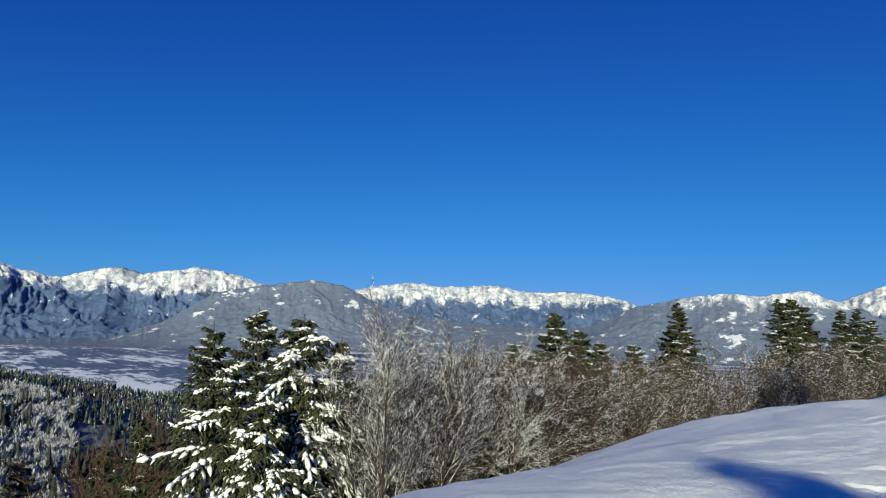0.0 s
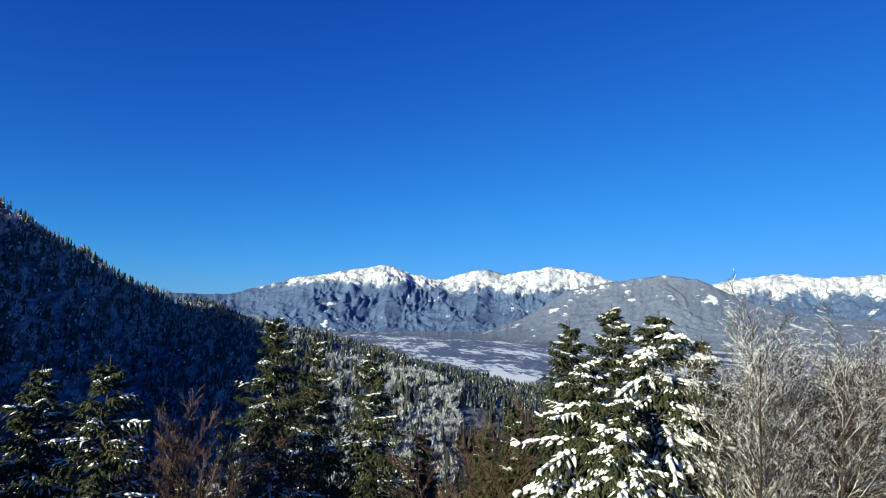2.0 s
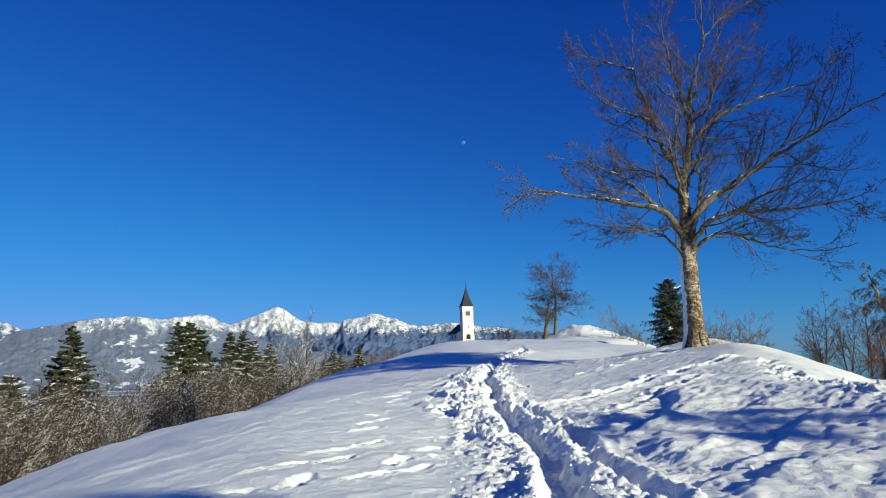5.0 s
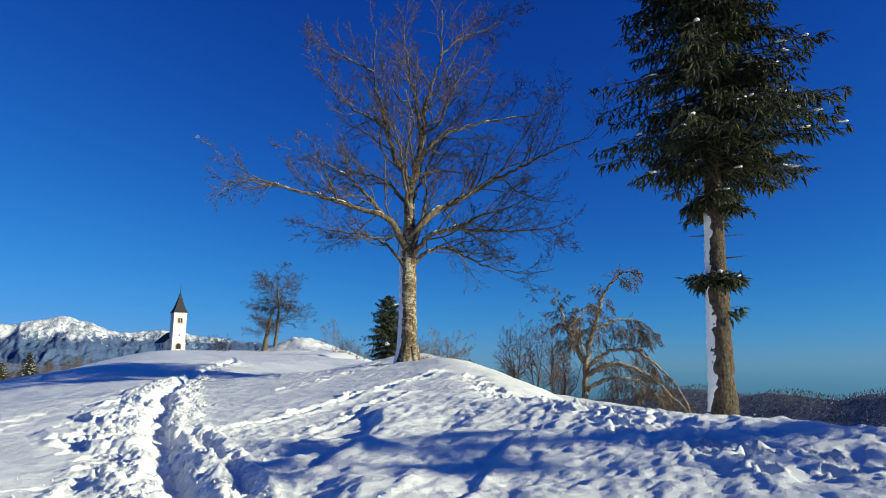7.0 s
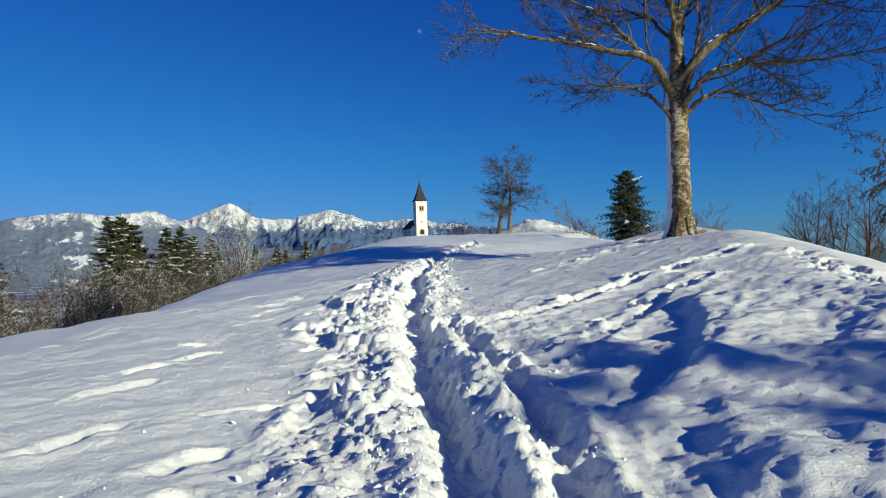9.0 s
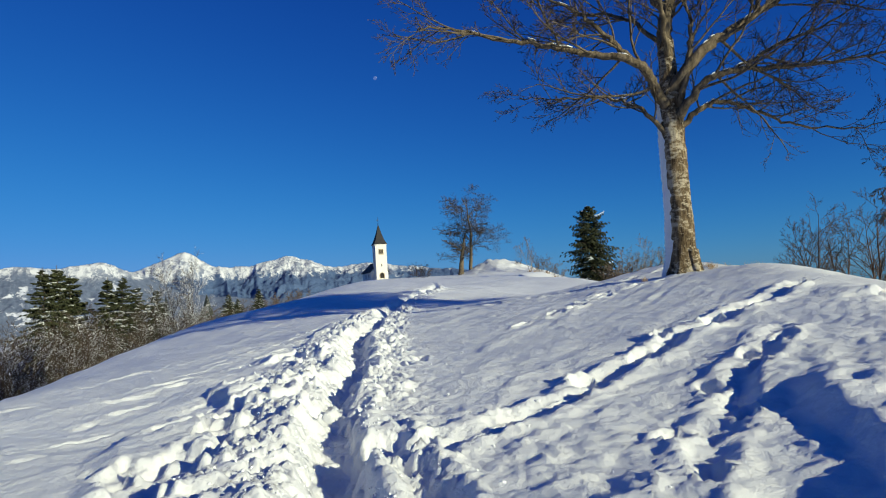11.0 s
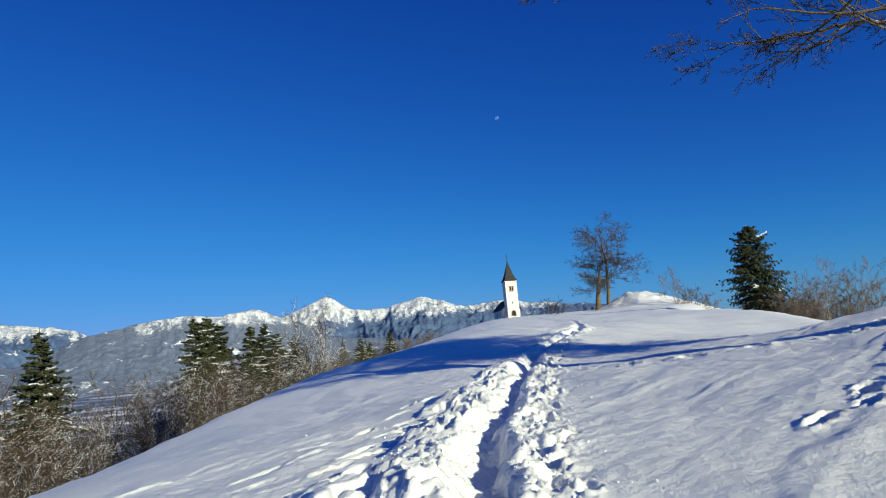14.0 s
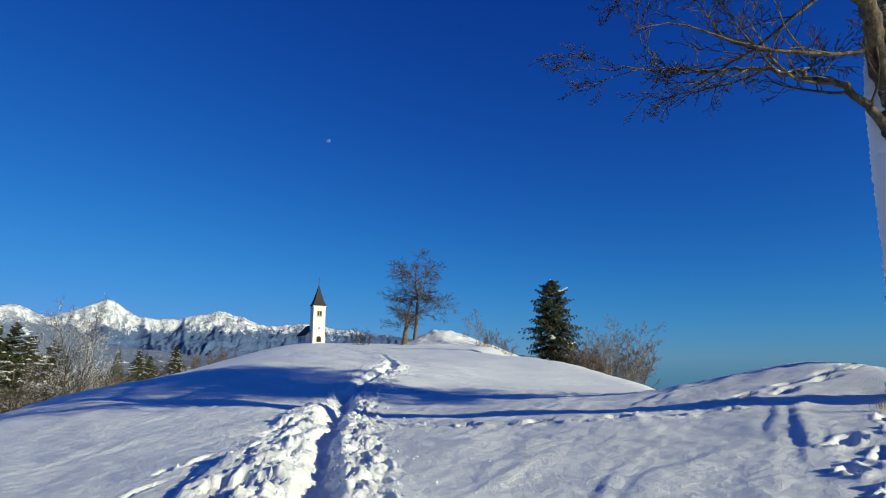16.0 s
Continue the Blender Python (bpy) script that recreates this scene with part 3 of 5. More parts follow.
def tracks(x, y):
    """What feet have done to the snow: a deep trodden trench, a second one, single prints and churned edges."""
    z = np.zeros(x.shape)
    s, a = segments(x, y, TRENCH)
    wob = 0.05 * np_noise(a * 1.7, a * 0, 3) + 0.10 * np.clip((a - 15) / 6, 0, 1) * np_noise(a * 0.8, a * 0, 13)
    q = np.abs(s + wob)
    half = 0.14 + 0.03 * np_noise(a * 0.9, a * 0, 4)
    q = q + 0.05 * fbm(x * 5, y * 4, 4, 14, 0.6)
    z -= np.clip((70 - a) / 35, 0.2, 1) * (0.2 + 0.05 * np_noise(a * 2.3, a * 0, 6)) / (1 + np.exp(np.clip((q - half) / np.where(s < 0, 0.06, 0.04), -40, 40)))
    churn = np.exp(-((s + 0.5) / 0.5) ** 2) * np.clip((30 - a) / 30 + 0.5, 0.35, 1) + 0.8 * np.exp(-((s - 0.48) / 0.26) ** 2)
    churn = np.clip(churn * (0.75 + 0.5 * fbm(x * 1.6, y * 1.1, 2, 47)), 0, 1)
    lum = np.maximum(0, fbm(x * 3.6, y * 2.6, 3, 11)) * 0.05 - np.maximum(0, -fbm(x * 2.6, y * 2.0, 4, 23, 0.6)) * 0.05
    z += churn * lum * np.where(q < half, 0.3, 1.0)
    z += 0.05 * np.exp(-((q - half - 0.12) / 0.1) ** 2) + 0.05 * np.exp(-((s + 0.55) / 0.35) ** 2)
    rub = np.clip(churn * 1.7, 0, 1.25) + 0.45 * (q < half + 0.05)
    m = (rub > 0.04) & (a < 48)
    xm, ym = x[m] + 0.02 * fbm(x[m] * 12, y[m] * 12, 2, 71), y[m] + 0.02 * fbm(x[m] * 12, y[m] * 12, 2, 72)
    z[m] += rub[m] * (0.3 * clods(xm, ym, 3.6, 80, 0.4) - 0.02 + 0.36 * clods(xm, ym, 7.0, 81, 0.45) + 0.6 * clods(xm, ym, 15.0, 82, 0.6) + 0.7 * clods(xm, ym, 30.0, 83, 0.6) + 0.012 * fbm(xm * 18, ym * 18, 3, 84, 0.6))
    for line, deep, half2 in ((SECOND, 0.17, 0.085), (PRINTS[2][0], 0.09, 0.09), (PRINTS[3][0], 0.06, 0.065), (PRINTS[4][0], 0.04, 0.07)):
        s2, a2 = segments(x, y, line)
        w2 = np.abs(s2 + 0.06 * np_noise(a2 * 1.3, a2 * 0, 44)) + 0.03 * fbm(x * 8, y * 8, 3, 42)
        z -= deep * (0.6 + 0.4 * np_noise(a2 * 2.6, a2 * 0, 41)) / (1 + np.exp(np.clip((w2 - half2) / 0.04, -40, 40)))
        rim = np.exp(-((w2 - half2 - 0.11) / 0.09) ** 2)
        z += 0.3 * deep * rim
        m = rim > 0.05
        z[m] += rim[m] * (0.22 * clods(x[m], y[m], 9.0, 85, 0.5) + 0.4 * clods(x[m], y[m], 22.0, 86, 0.6))
    # broken slabs thrown out to the left of the trench, flat on top with sharp edges
    m = (s < -0.2) & (s > -2.6) & (a > 8) & (a < 36)
    xm, ym, sm, am = x[m], y[m], s[m], a[m]
    reach = np.interp(am, [8, 13, 17, 21, 25, 30, 36], [0.45, 0.6, 1.3, 1.7, 1.2, 1.0, 0.6]) + 0.35 * np_noise(am * 0.9, am * 0, 95)
    amount = np.clip((reach + sm) / 0.25, 0, 1) * np.clip((-sm - 0.2) / 0.15, 0, 1)
    wx, wy = xm + 0.09 * fbm(xm * 3, ym * 3, 3, 96), ym + 0.09 * fbm(xm * 3, ym * 3, 3, 97)
    field = fbm(wx * 1.5 + wy * 0.8, wy * 1.0 - wx * 0.7, 4, 98, 0.55)
    slab = 1 / (1 + np.exp(np.clip(-(field - 0.08) / 0.03, -40, 40)))
    pit = 1 / (1 + np.exp(np.clip((field + 0.3) / 0.05, -40, 40)))
    z[m] += amount * (0.085 * slab - 0.035 * pit + 0.25 * clods(wx, wy, 5.0, 99, 0.35) + 0.3 * clods(wx, wy, 11.0, 94, 0.4) * (1 - 0.6 * slab))
    # the much trodden patch at the edge of the slope
    s3, a3 = segments(x, y, PRINTS[6][0])
    m = np.abs(s3) < 1.2
    worn = np.exp(-(s3[m] / 0.45) ** 2) * np.clip(0.6 + 0.7 * fbm(x[m] * 1.1, y[m] * 1.1, 2, 88), 0, 1)
    z[m] += worn * (0.42 * clods(x[m], y[m], 3.2, 87, 0.6) + 0.4 * clods(x[m], y[m], 8.0, 89, 0.5) - 0.06)
    rng = np.random.default_rng(5)
    for line, step, deep in PRINTS:
        total = sum(math.hypot(b[0] - c[0], b[1] - c[1]) for b, c in zip(line[:-1], line[1:]))
        pos, k = 0.0, 0
        while pos < total:
            rest = pos
            for b, c in zip(line[:-1], line[1:]):
                ll = math.hypot(b[0] - c[0], b[1] - c[1])
                if rest <= ll:
                    break
                rest -= ll
            tx, ty = (c[0] - b[0]) / ll, (c[1] - b[1]) / ll
            off = (0.11 if k % 2 else -0.11) + rng.normal(0, 0.04)
            cx, cy = b[0] + tx * rest + ty * off, b[1] + ty * rest - tx * off
            turn = rng.normal(0, 0.25)
            left = line[0][0] < 0.3
            if left and rng.random() < 0.12:
                pos += step
                k += 1
                continue
            if left:
                tx, ty = 0.64, 0.77
            ux, uy = tx * math.cos(turn) - ty * math.sin(turn), tx * math.sin(turn) + ty * math.cos(turn)
            m = (np.abs(x - cx) < 0.8) & (np.abs(y - cy) < 0.8)
            if m.any():
                px, py = x[m] - cx, y[m] - cy
                al, ac = px * ux + py * uy, px * uy - py * ux
                al = np.where(al > 0, al, al * rng.uniform(0.45, 0.9))
                e = np.sqrt((al / (rng.uniform(0.08, 0.26) if left else rng.uniform(0.10, 0.15))) ** 2 + (ac / rng.uniform(0.05, 0.08)) ** 2)
                e = e + 0.45 * fbm(px * 8 + k, py * 8, 3, 77)
                dd = deep * rng.uniform(0.35, 1.0) * (0.42 if left else 0.75)
                z[m] += -dd / (1 + np.exp(np.clip((e - 1) / (0.2 if left else 0.15), -40, 40))) + 0.2 * dd * np.exp(-((e - 1.5) / 0.4) ** 2) * (1 + 0.8 * np_noise(px * 14, py * 14, k))
                z[m] += 0.5 * clods(x[m], y[m], 17.0, 90, 0.4) * np.exp(-((e - 1.3) / 0.6) ** 2) * (0.5 if left else 1.0)
            pos += step * rng.uniform(0.8, 1.2)
            k += 1
    return z


# crests of the larger drifts beside the trench
RIDGES = [
    ([(2.45, 6.6), (2.6, 7.5), (2.9, 8.4), (3.4, 9.3), (4.1, 10.7), (4.7, 12.3)], 0.14),
    ([(3.5, 8.0), (4.3, 8.9), (5.5, 10.1)], 0.07),
    ([(3.5, 6.9), (4.3, 7.6), (5.2, 8.3)], 0.06),
    ([(3.8, 5.8), (4.5, 6.2), (5.3, 6.7)], 0.05),
    ([(2.9, 5.2), (3.5, 5.9), (4.0, 6.5)], 0.06),
]


def wind(x, y):
    """Soft drifts, and ripples that the wind has drawn."""
    z = 0.06 * fbm(x * 0.35 + y * 0.1, y * 0.22, 3, 51) + 0.034 * fbm(x * 1.3 + y * 0.9, y * 0.45 - x * 0.25, 3, 61, 0.4)
    z = z + 0.1 * np.exp(-(((x - 8.15) / 0.36) ** 2 + ((y - 20.32) / 0.36) ** 2)) - 0.12 * np.exp(-(((x - 8.3) / 1.3) ** 2 + ((y - 20.2) / 1.3) ** 2)) + 0.38 * np.exp(-(((x - 10.9) / 2.2) ** 2 + ((y - 24.2) / 2.0) ** 2))
    # drifts with a steep lee side, drawn out across the sun's way
    near = (np.abs(x - 2) < 16) & (np.abs(y - 14) < 22)
    xn, yn = x[near], y[near]
    u, v = 0.731 * xn - 0.682 * yn, 0.682 * xn + 0.731 * yn
    centre = np.interp(yn, [p[1] for p in TRENCH], [p[0] for p in TRENCH])
    side = xn - centre
    flank = np.clip((side - 0.55) / 0.5, 0, 1) * np.clip((14.5 - yn) / 3, 0, 1)
    part = 0.5 * np.clip(np.abs(side) - 0.6, 0, 1) * np.clip((34 - yn) / 6, 0, 1)
    drift = 0.0
    for period, amp, seed in ((0.85, 0.055, 55), (0.45, 0.035, 57), (0.22, 0.014, 58)):
        w = -u / period + 0.75 * fbm(u * 0.5 / period, v * 0.42, 3, seed) + 40
        c = np.floor(w)
        f = w - c
        prof = np.where(f < 0.68, f / 0.68, (1 - f) / 0.32)
        prof = prof * prof * (3 - 2 * prof)
        drift = drift + amp * prof * np.clip(0.15 + 1.1 * np_noise(v * 0.55 + 7.3 * c, c + 0.5, seed + 1), 0, 1)
    for line, tall in RIDGES:
        wx, wy = xn + 0.14 * fbm(xn * 0.9, yn * 0.9, 3, 91), yn + 0.14 * fbm(xn * 0.9, yn * 0.9, 3, 92)
        s, a = segments(wx, wy, line)
        total = sum(math.hypot(c[0] - b[0], c[1] - b[1]) for b, c in zip(line[:-1], line[1:]))
        end = np.clip(np.minimum(a, total - a) / 0.7, 0, 1)
        prof = np.where(s > 0, np.clip(1 - s / 1.3, 0, 1), np.clip(1 + s / 0.3, 0, 1))
        prof = prof * prof * (3 - 2 * prof)
        drift = drift + tall * prof * end * (0.8 + 0.3 * np_noise(a * 1.5, a * 0, 93))
    z[near] += drift * np.maximum(flank, part) + (0.006 + 0.014 * flank) * fbm(xn * 5, yn * 5, 4, 59, 0.65)
    return z * np.clip((240 - np.hypot(x, y)) / 100, 0, 1)


def steps(a, b, fine, low, high, growth):
    """Places along one axis: even between a and b, wider and wider outside."""
    mid = np.arange(a, b + fine / 2, fine)
    up, s = [mid[-1]], fine
    while up[-1] < high:
        s *= growth
        up.append(up[-1] + s)
    down, s = [mid[0]], fine
    while down[-1] > low:
        s *= growth
        down.append(down[-1] - s)
    return np.concatenate([down[:0:-1], mid, up[1:]])


def sheet(name, xs, ys, zz, material):
    b = Build()
    gx, gy = np.meshgrid(xs, ys)
    nx, ny = len(xs), len(ys)
    i = (np.arange(ny - 1)[:, None] * nx + np.arange(nx - 1)[None]).ravel()
    b.add(np.stack([gx, gy, zz], -1).reshape(-1, 3), np.stack([i, i + 1, i + nx + 1, i + nx], -1))
    return new(name, b.mesh(name, material, True))


gxs = np.unique(np.round(np.concatenate([[q for q in steps(-2.6, 7.0, 0.036, -4300, 3000, 1.07) if q < -0.72 or q > 2.52], np.arange(-0.7, 2.51, 0.02), np.arange(24.0, 42.0, 0.5)]), 4))
gys = np.unique(np.round(np.concatenate([[q for q in steps(4.0, 40.0, 0.055, -1200, 4300, 1.07) if q < 4.97 or q > 20.02], np.arange(5.0, 20.01, 0.024), np.arange(118.0, 154.0, 0.55)]), 4))
GX, GY = np.meshgrid(gxs, gys)
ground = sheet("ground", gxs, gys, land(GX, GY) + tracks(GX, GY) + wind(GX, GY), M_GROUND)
tagged(ground, "snow-covered hilltop with a trodden trench and footprints", "snow ground", kind="structure")


def height(x, y):
    return float(land(np.array([x]), np.array([y]))[0])


# ---- mountains across the valley: skyline as direction and elevation in degrees ----
BACK = [(-150, 1), (-103.3, 1.4), (-100, 2.5), (-95.6, 3.6), (-89.6, 4.75), (-86.2, 3.8), (-84.3, 3.5), (-81.4, 4.5), (-79.6, 4.7), (-78.5, 4.2), (-74.6, 4.95), (-70.5, 4.6), (-68.5, 3.7), (-64, 2.5), (-59.3, 3.9), (-55, 4.6), (-52.2, 4.2), (-48.5, 4.35), (-43.3, 3.9), (-40.7, 4.05), (-36.2, 3.5), (-33.6, 2.4), (-25, 2.4), (-19, 3.2), (-15, 4.9), (-12.6, 3.3), (-9.5, 3.35), (-6.3, 4.15), (-2.3, 2.8), (0.9, 3.15), (3.5, 2.7), (9.2, 2.0), (14, 1.2), (22, 0.2), (40, -1.5)]
FRONT = [(-150, -1.6), (-104, -1.6), (-95, -1.5), (-88, -1.2), (-80, -0.9), (-76.6, 0.2), (-72.5, 3.0), (-68.7, 3.8), (-63.9, 4.5), (-61.4, 4.15), (-57.5, 2.3), (-53, 1.2), (-45, 0.8), (-38.7, 0.8), (-34.7, 2.7), (-30.5, 3.55), (-27, 4.0), (-24.4, 3.7), (-21.3, 4.2), (-18.5, 3.0), (-15, 1.2), (-9, 0.4), (0, 0.2), (15, -0.6), (40, -2)]


def range_mesh(name, line, r_top, r_foot, r_back, gully, seed, label, lift, material):
    az = np.arange(-128, 25.5, 0.085)
    r = np.concatenate([np.linspace(r_foot, r_top, 90), np.linspace(r_top, r_back, 10)[1:]])
    A, R = np.meshgrid(az, r, indexing="ij")
    at, up = [p[0] for p in line], [p[1] for p in line]
    # rounds off the corners of the skyline, then roughens it
    el = sum(np.interp(A + k, at, up) for k in (-0.5, -0.2, 0, 0.2, 0.5)) / 5 + lift + 0.05 * fbm(A * 1.6, A * 0, 5, seed, 0.62)
    peak = 1.5 + r_top * np.tan(np.radians(el))
    t = np.where(R < r_top, (R - r_foot) / (r_top - r_foot), 1 - 0.6 * (R - r_top) / (r_back - r_top))
    t = np.clip(t, 0, 1)
    X, Y = R * np.sin(np.radians(A)), R * np.cos(np.radians(A))
    # spurs and gullies that run down the slope
    bend = A + 0.9 * fbm(A * 0.35, t * 1.6, 3, seed + 1)
    big = fbm(bend * 0.22, t * 1.4, 3, seed + 2)
    wx, wy = X / 330 + 0.5 * fbm(X / 420, Y / 420, 3, seed + 5), Y / 330 + 0.5 * fbm(X / 420, Y / 420, 3, seed + 8)
    small = sum(0.55 ** k * (0.42 - np.sqrt(np_noise(wx * 2.1 ** k, wy * 2.1 ** k, seed + 9 + k) ** 2 + 0.004)) for k in range(5))
    tiny = fbm(wx * 9, wy * 9, 3, seed + 4, 0.6)
    belly = np.sin(np.pi * np.clip(t, 0, 1))
    # main spurs that come down from the crest, steeper to one side
    lean = bend * 0.33 + 0.35 * t + 0.25 * fbm(A * 0.8, t * 3, 2, seed + 31)
    spur = 1 - 2.2 * np.abs(np_noise(lean, t * 0.7 + 3.3, seed + 21)) + 0.6 * (0.5 - np.abs(np_noise(lean * 2.7, t * 1.9, seed + 23)))
    z = VALLEY - 3 + (peak - VALLEY) * (0.75 * t ** 1.3 + 0.25 * t)
    belly = np.sqrt(belly)
    z = z + (peak - VALLEY) * belly * (0.05 * big + 0.32 * gully * spur + gully * small * (0.2 + 0.8 * t) + 0.16 * gully * tiny)
    b = Build()
    na, nr = A.shape
    i = (np.arange(na - 1)[:, None] * nr + np.arange(nr - 1)[None]).ravel()
    b.add(np.stack([X, Y, z], -1).reshape(-1, 3), np.stack([i, i + 1, i + nr + 1, i + nr], -1))
    return tagged(new(name, b.mesh(name, material, True)), label, "mountains", kind="structure")


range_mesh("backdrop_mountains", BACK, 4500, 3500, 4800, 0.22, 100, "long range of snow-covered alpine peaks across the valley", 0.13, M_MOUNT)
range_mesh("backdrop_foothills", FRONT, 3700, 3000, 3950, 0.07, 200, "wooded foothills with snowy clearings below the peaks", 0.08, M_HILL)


# ---- trees ----
def unit(v):
    return v / (np.linalg.norm(v) + 1e-9)


RMIN = [0.004]


def grow(b, rng, p, d, length, r, level, last, kids, wig=0.16, up=0.05, seg=0.35, sides=(6, 5, 4, 3, 3), fine=None, spread=(0.5, 1.0), taper=0.35, shrink=(0.35, 0.62)):
    """One branch with its side branches; those of the last level go into fine."""
    if level == last:
        e = unit(d + rng.normal(0, 1.6 * wig, 3) + np.array([0, 0, up]))
        (fine if fine is not None else b).slim.append((*p, *d, *e, length, r))
        return
    n = max(2, int(length / seg) + 1)
    pts, q, w = [p], p, d
    for _ in range(n):
        w = unit(w + rng.normal(0, wig, 3) + np.array([0, 0, up]))
        q = q + w * (length / n)
        pts.append(q)
    pts = np.array(pts)
    rad = np.linspace(r, r * taper, len(pts))
    tube(fine if fine is not None and level >= last - 1 else b, pts, rad, sides[min(level, len(sides) - 1)])
    if level < last:
        sprout(b, rng, pts, rad, length, level, last, kids, wig, up, seg, sides, fine, spread, taper, shrink)


def sprout(b, rng, pts, rad, length, level, last, kids, wig, up, seg, sides, fine, spread, taper, shrink, start=0.22):
    """Side branches along a branch that stands already."""
    k = kids[min(level, len(kids) - 1)]
    for j in range(k):
        t = start + (1 - start) * (j + rng.uniform(0.1, 0.9)) / k
        f = t * (len(pts) - 1)
        i = min(int(f), len(pts) - 2)
        p = pts[i] + (pts[i + 1] - pts[i]) * (f - i)
        a = unit(pts[i + 1] - pts[i])
        side = unit(np.cross(a, rng.normal(0, 1, 3)))
        ang = rng.uniform(*spread)
        d = unit(a * math.cos(ang) + side * math.sin(ang))
        ln = length * rng.uniform(*shrink) * (1.15 - 0.55 * t)
        grow(b, rng, p, d, ln, max(RMIN[0], min(rad[i] * 0.55, 0.005 + ln * 0.0105)), level + 1, last, kids, wig, up, seg, sides, fine, spread, taper, shrink)


def curve(points, n):
    """A smooth line through a few points."""
    p = np.array(points, float)
    t = np.linspace(0, len(p) - 1, n)
    i = np.clip(t.astype(int), 0, len(p) - 2)
    f = (t - i)[:, None]
    a, c = p[np.maximum(i - 1, 0)], p[np.minimum(i + 2, len(p) - 1)]
    return 0.5 * (2 * p[i] + (p[i + 1] - a) * f + (2 * a - 5 * p[i] + 4 * p[i + 1] - c) * f ** 2 + (3 * p[i] - a - 3 * p[i + 1] + c) * f ** 3)


def spruce_meshes(rng, h, r, whorls, per, stations, snow, bare=0.06, spray=1.0, thick=1.0, needle=None, droop=0.5, gap=0.0):
    """Trunk, needles and snow of one spruce of height h and lower radius r."""
    trunk, green, white = Build(), Build(), Build()
    zs = np.linspace(0, h, 14)
    bend = np.stack([0.02 * h * np.sin(zs / h * 2.1 + 1), 0.015 * h * np.sin(zs / h * 2.7), zs], 1)
    bend[:, :2] -= bend[0, :2]
    tr = 0.018 * h + 0.03
    tube(trunk, bend, np.linspace(tr, 0.012, 14) * np.where(zs < 0.3, 1.25, 1), 9)
    P, D, L, W = [], [], [], []
    C, CD, CA, CW, CH = [], [], [], [], []
    for k in range(whorls):
        s = (k + rng.uniform(-0.3, 0.3)) / whorls
        z = h * (bare + (0.985 - bare) * s)
        reach = r * ((1 - s) ** 0.82) * rng.uniform(0.7, 1.18) + 0.03 * r
        count = max(3, int(per * (1 - 0.45 * s)))
        a0 = rng.uniform(0, 6.28)
        for j in range(count):
            if rng.random() < gap:
                continue
            a = a0 + (j + rng.uniform(-0.3, 0.3)) * 6.283 / count
            ln = reach * rng.uniform(0.5, 1.2)
            out = np.array([math.cos(a), math.sin(a), 0])
            lift = 0.28 + 0.5 * s
            t = np.linspace(0, 1, stations + 1)
            z = h * (bare + (0.985 - bare) * min(0.99, max(0, s + rng.normal(0, 0.6) / whorls)))
            line = np.array([np.interp(z, zs, bend[:, 0]), np.interp(z, zs, bend[:, 1]), z]) + out * (t * ln)[:, None]
            line[:, 2] += ln * (lift * t - (droop + lift * 0.75) * t ** 1.7 + 0.16 * t ** 5)
            tube(trunk, line[::2] if len(line) > 4 else line, np.linspace(0.012 + 0.006 * ln, 0.005, len(line[::2] if len(line) > 4 else line)), 4)
            tang = np.gradient(line, axis=0)
            tang /= np.linalg.norm(tang, axis=1)[:, None]
            side = np.cross(tang, [0, 0, 1.0])
            for q in range(1, stations + 1):
                f = t[q]
                tw = (0.09 + 0.06 * min(1, ln) + 0.40 * ln * (1 - f) * min(1, f * 3)) * spray
                for sg in (-1, 1, 0):
                    if sg == 0 and rng.random() < 0.4:
                        continue
                    d = tang[q] * rng.uniform(0.5, 1.0) + side[q] * sg * rng.uniform(0.6, 1.1) + np.array([0, 0, rng.uniform(-0.75, -0.1) if sg else rng.uniform(-1.3, -0.3)])
                    P.append(line[q] + rng.normal(0, 0.02, 3))
                    D.append(unit(d))
                    L.append(tw * rng.uniform(0.7, 1.25) * (0.8 if sg == 0 else 1))
                    W.append(rng.uniform(0.07, 0.13) * (0.6 + 0.4 * spray) * min(1.4, 0.6 + 0.25 * ln) * thick)
            P.append(line[-1] - tang[-1] * 0.05)
            D.append(tang[-1])
            L.append((0.1 + 0.1 * min(1, ln)) * spray)
            W.append(0.09 * spray * thick)
            if rng.random() < snow:
                for q in range(2, stations + 1):
                    if rng.random() < 0.15:
                        continue
                    f = t[q]
                    C.append(line[q] + np.array([0, 0, 0.035 + 0.02 * ln]) + rng.normal(0, 0.02, 3))
                    CD.append(unit(tang[q] + rng.normal(0, 0.15, 3)))
                    CA.append(ln / stations * rng.uniform(0.35, 0.9))
                    CW.append((0.022 + 0.028 * ln * min(1, 1.5 - f)) * rng.uniform(0.4, 1.0) * (0.5 + 0.5 * snow))
                    CH.append(rng.uniform(0.02, 0.045) * (0.5 + 0.25 * ln))
                    for sg in (-1, 1, -1, 1):
                        if rng.random() > 0.75 * snow or ln < 0.4:
                            continue
                        d = unit(tang[q] * rng.uniform(0.4, 1.1) + side[q] * sg + np.array([0, 0, rng.uniform(-0.75, -0.25)]))
                        C.append(line[q] + d * 0.22 * ln * (1.2 - f) * rng.uniform(0.4, 1.2) + np.array([0, 0, 0.04]))
                        CD.append(d)
                        CA.append(0.16 * ln * (1.25 - f) * rng.uniform(0.4, 1.2))
                        CW.append(rng.uniform(0.016, 0.04))
                        CH.append(rng.uniform(0.012, 0.03))
    spindles(green, P, D, np.array(L), np.array(W))
    lumps(white, rng, C, CD, np.array(CA), np.array(CW), np.array(CH))
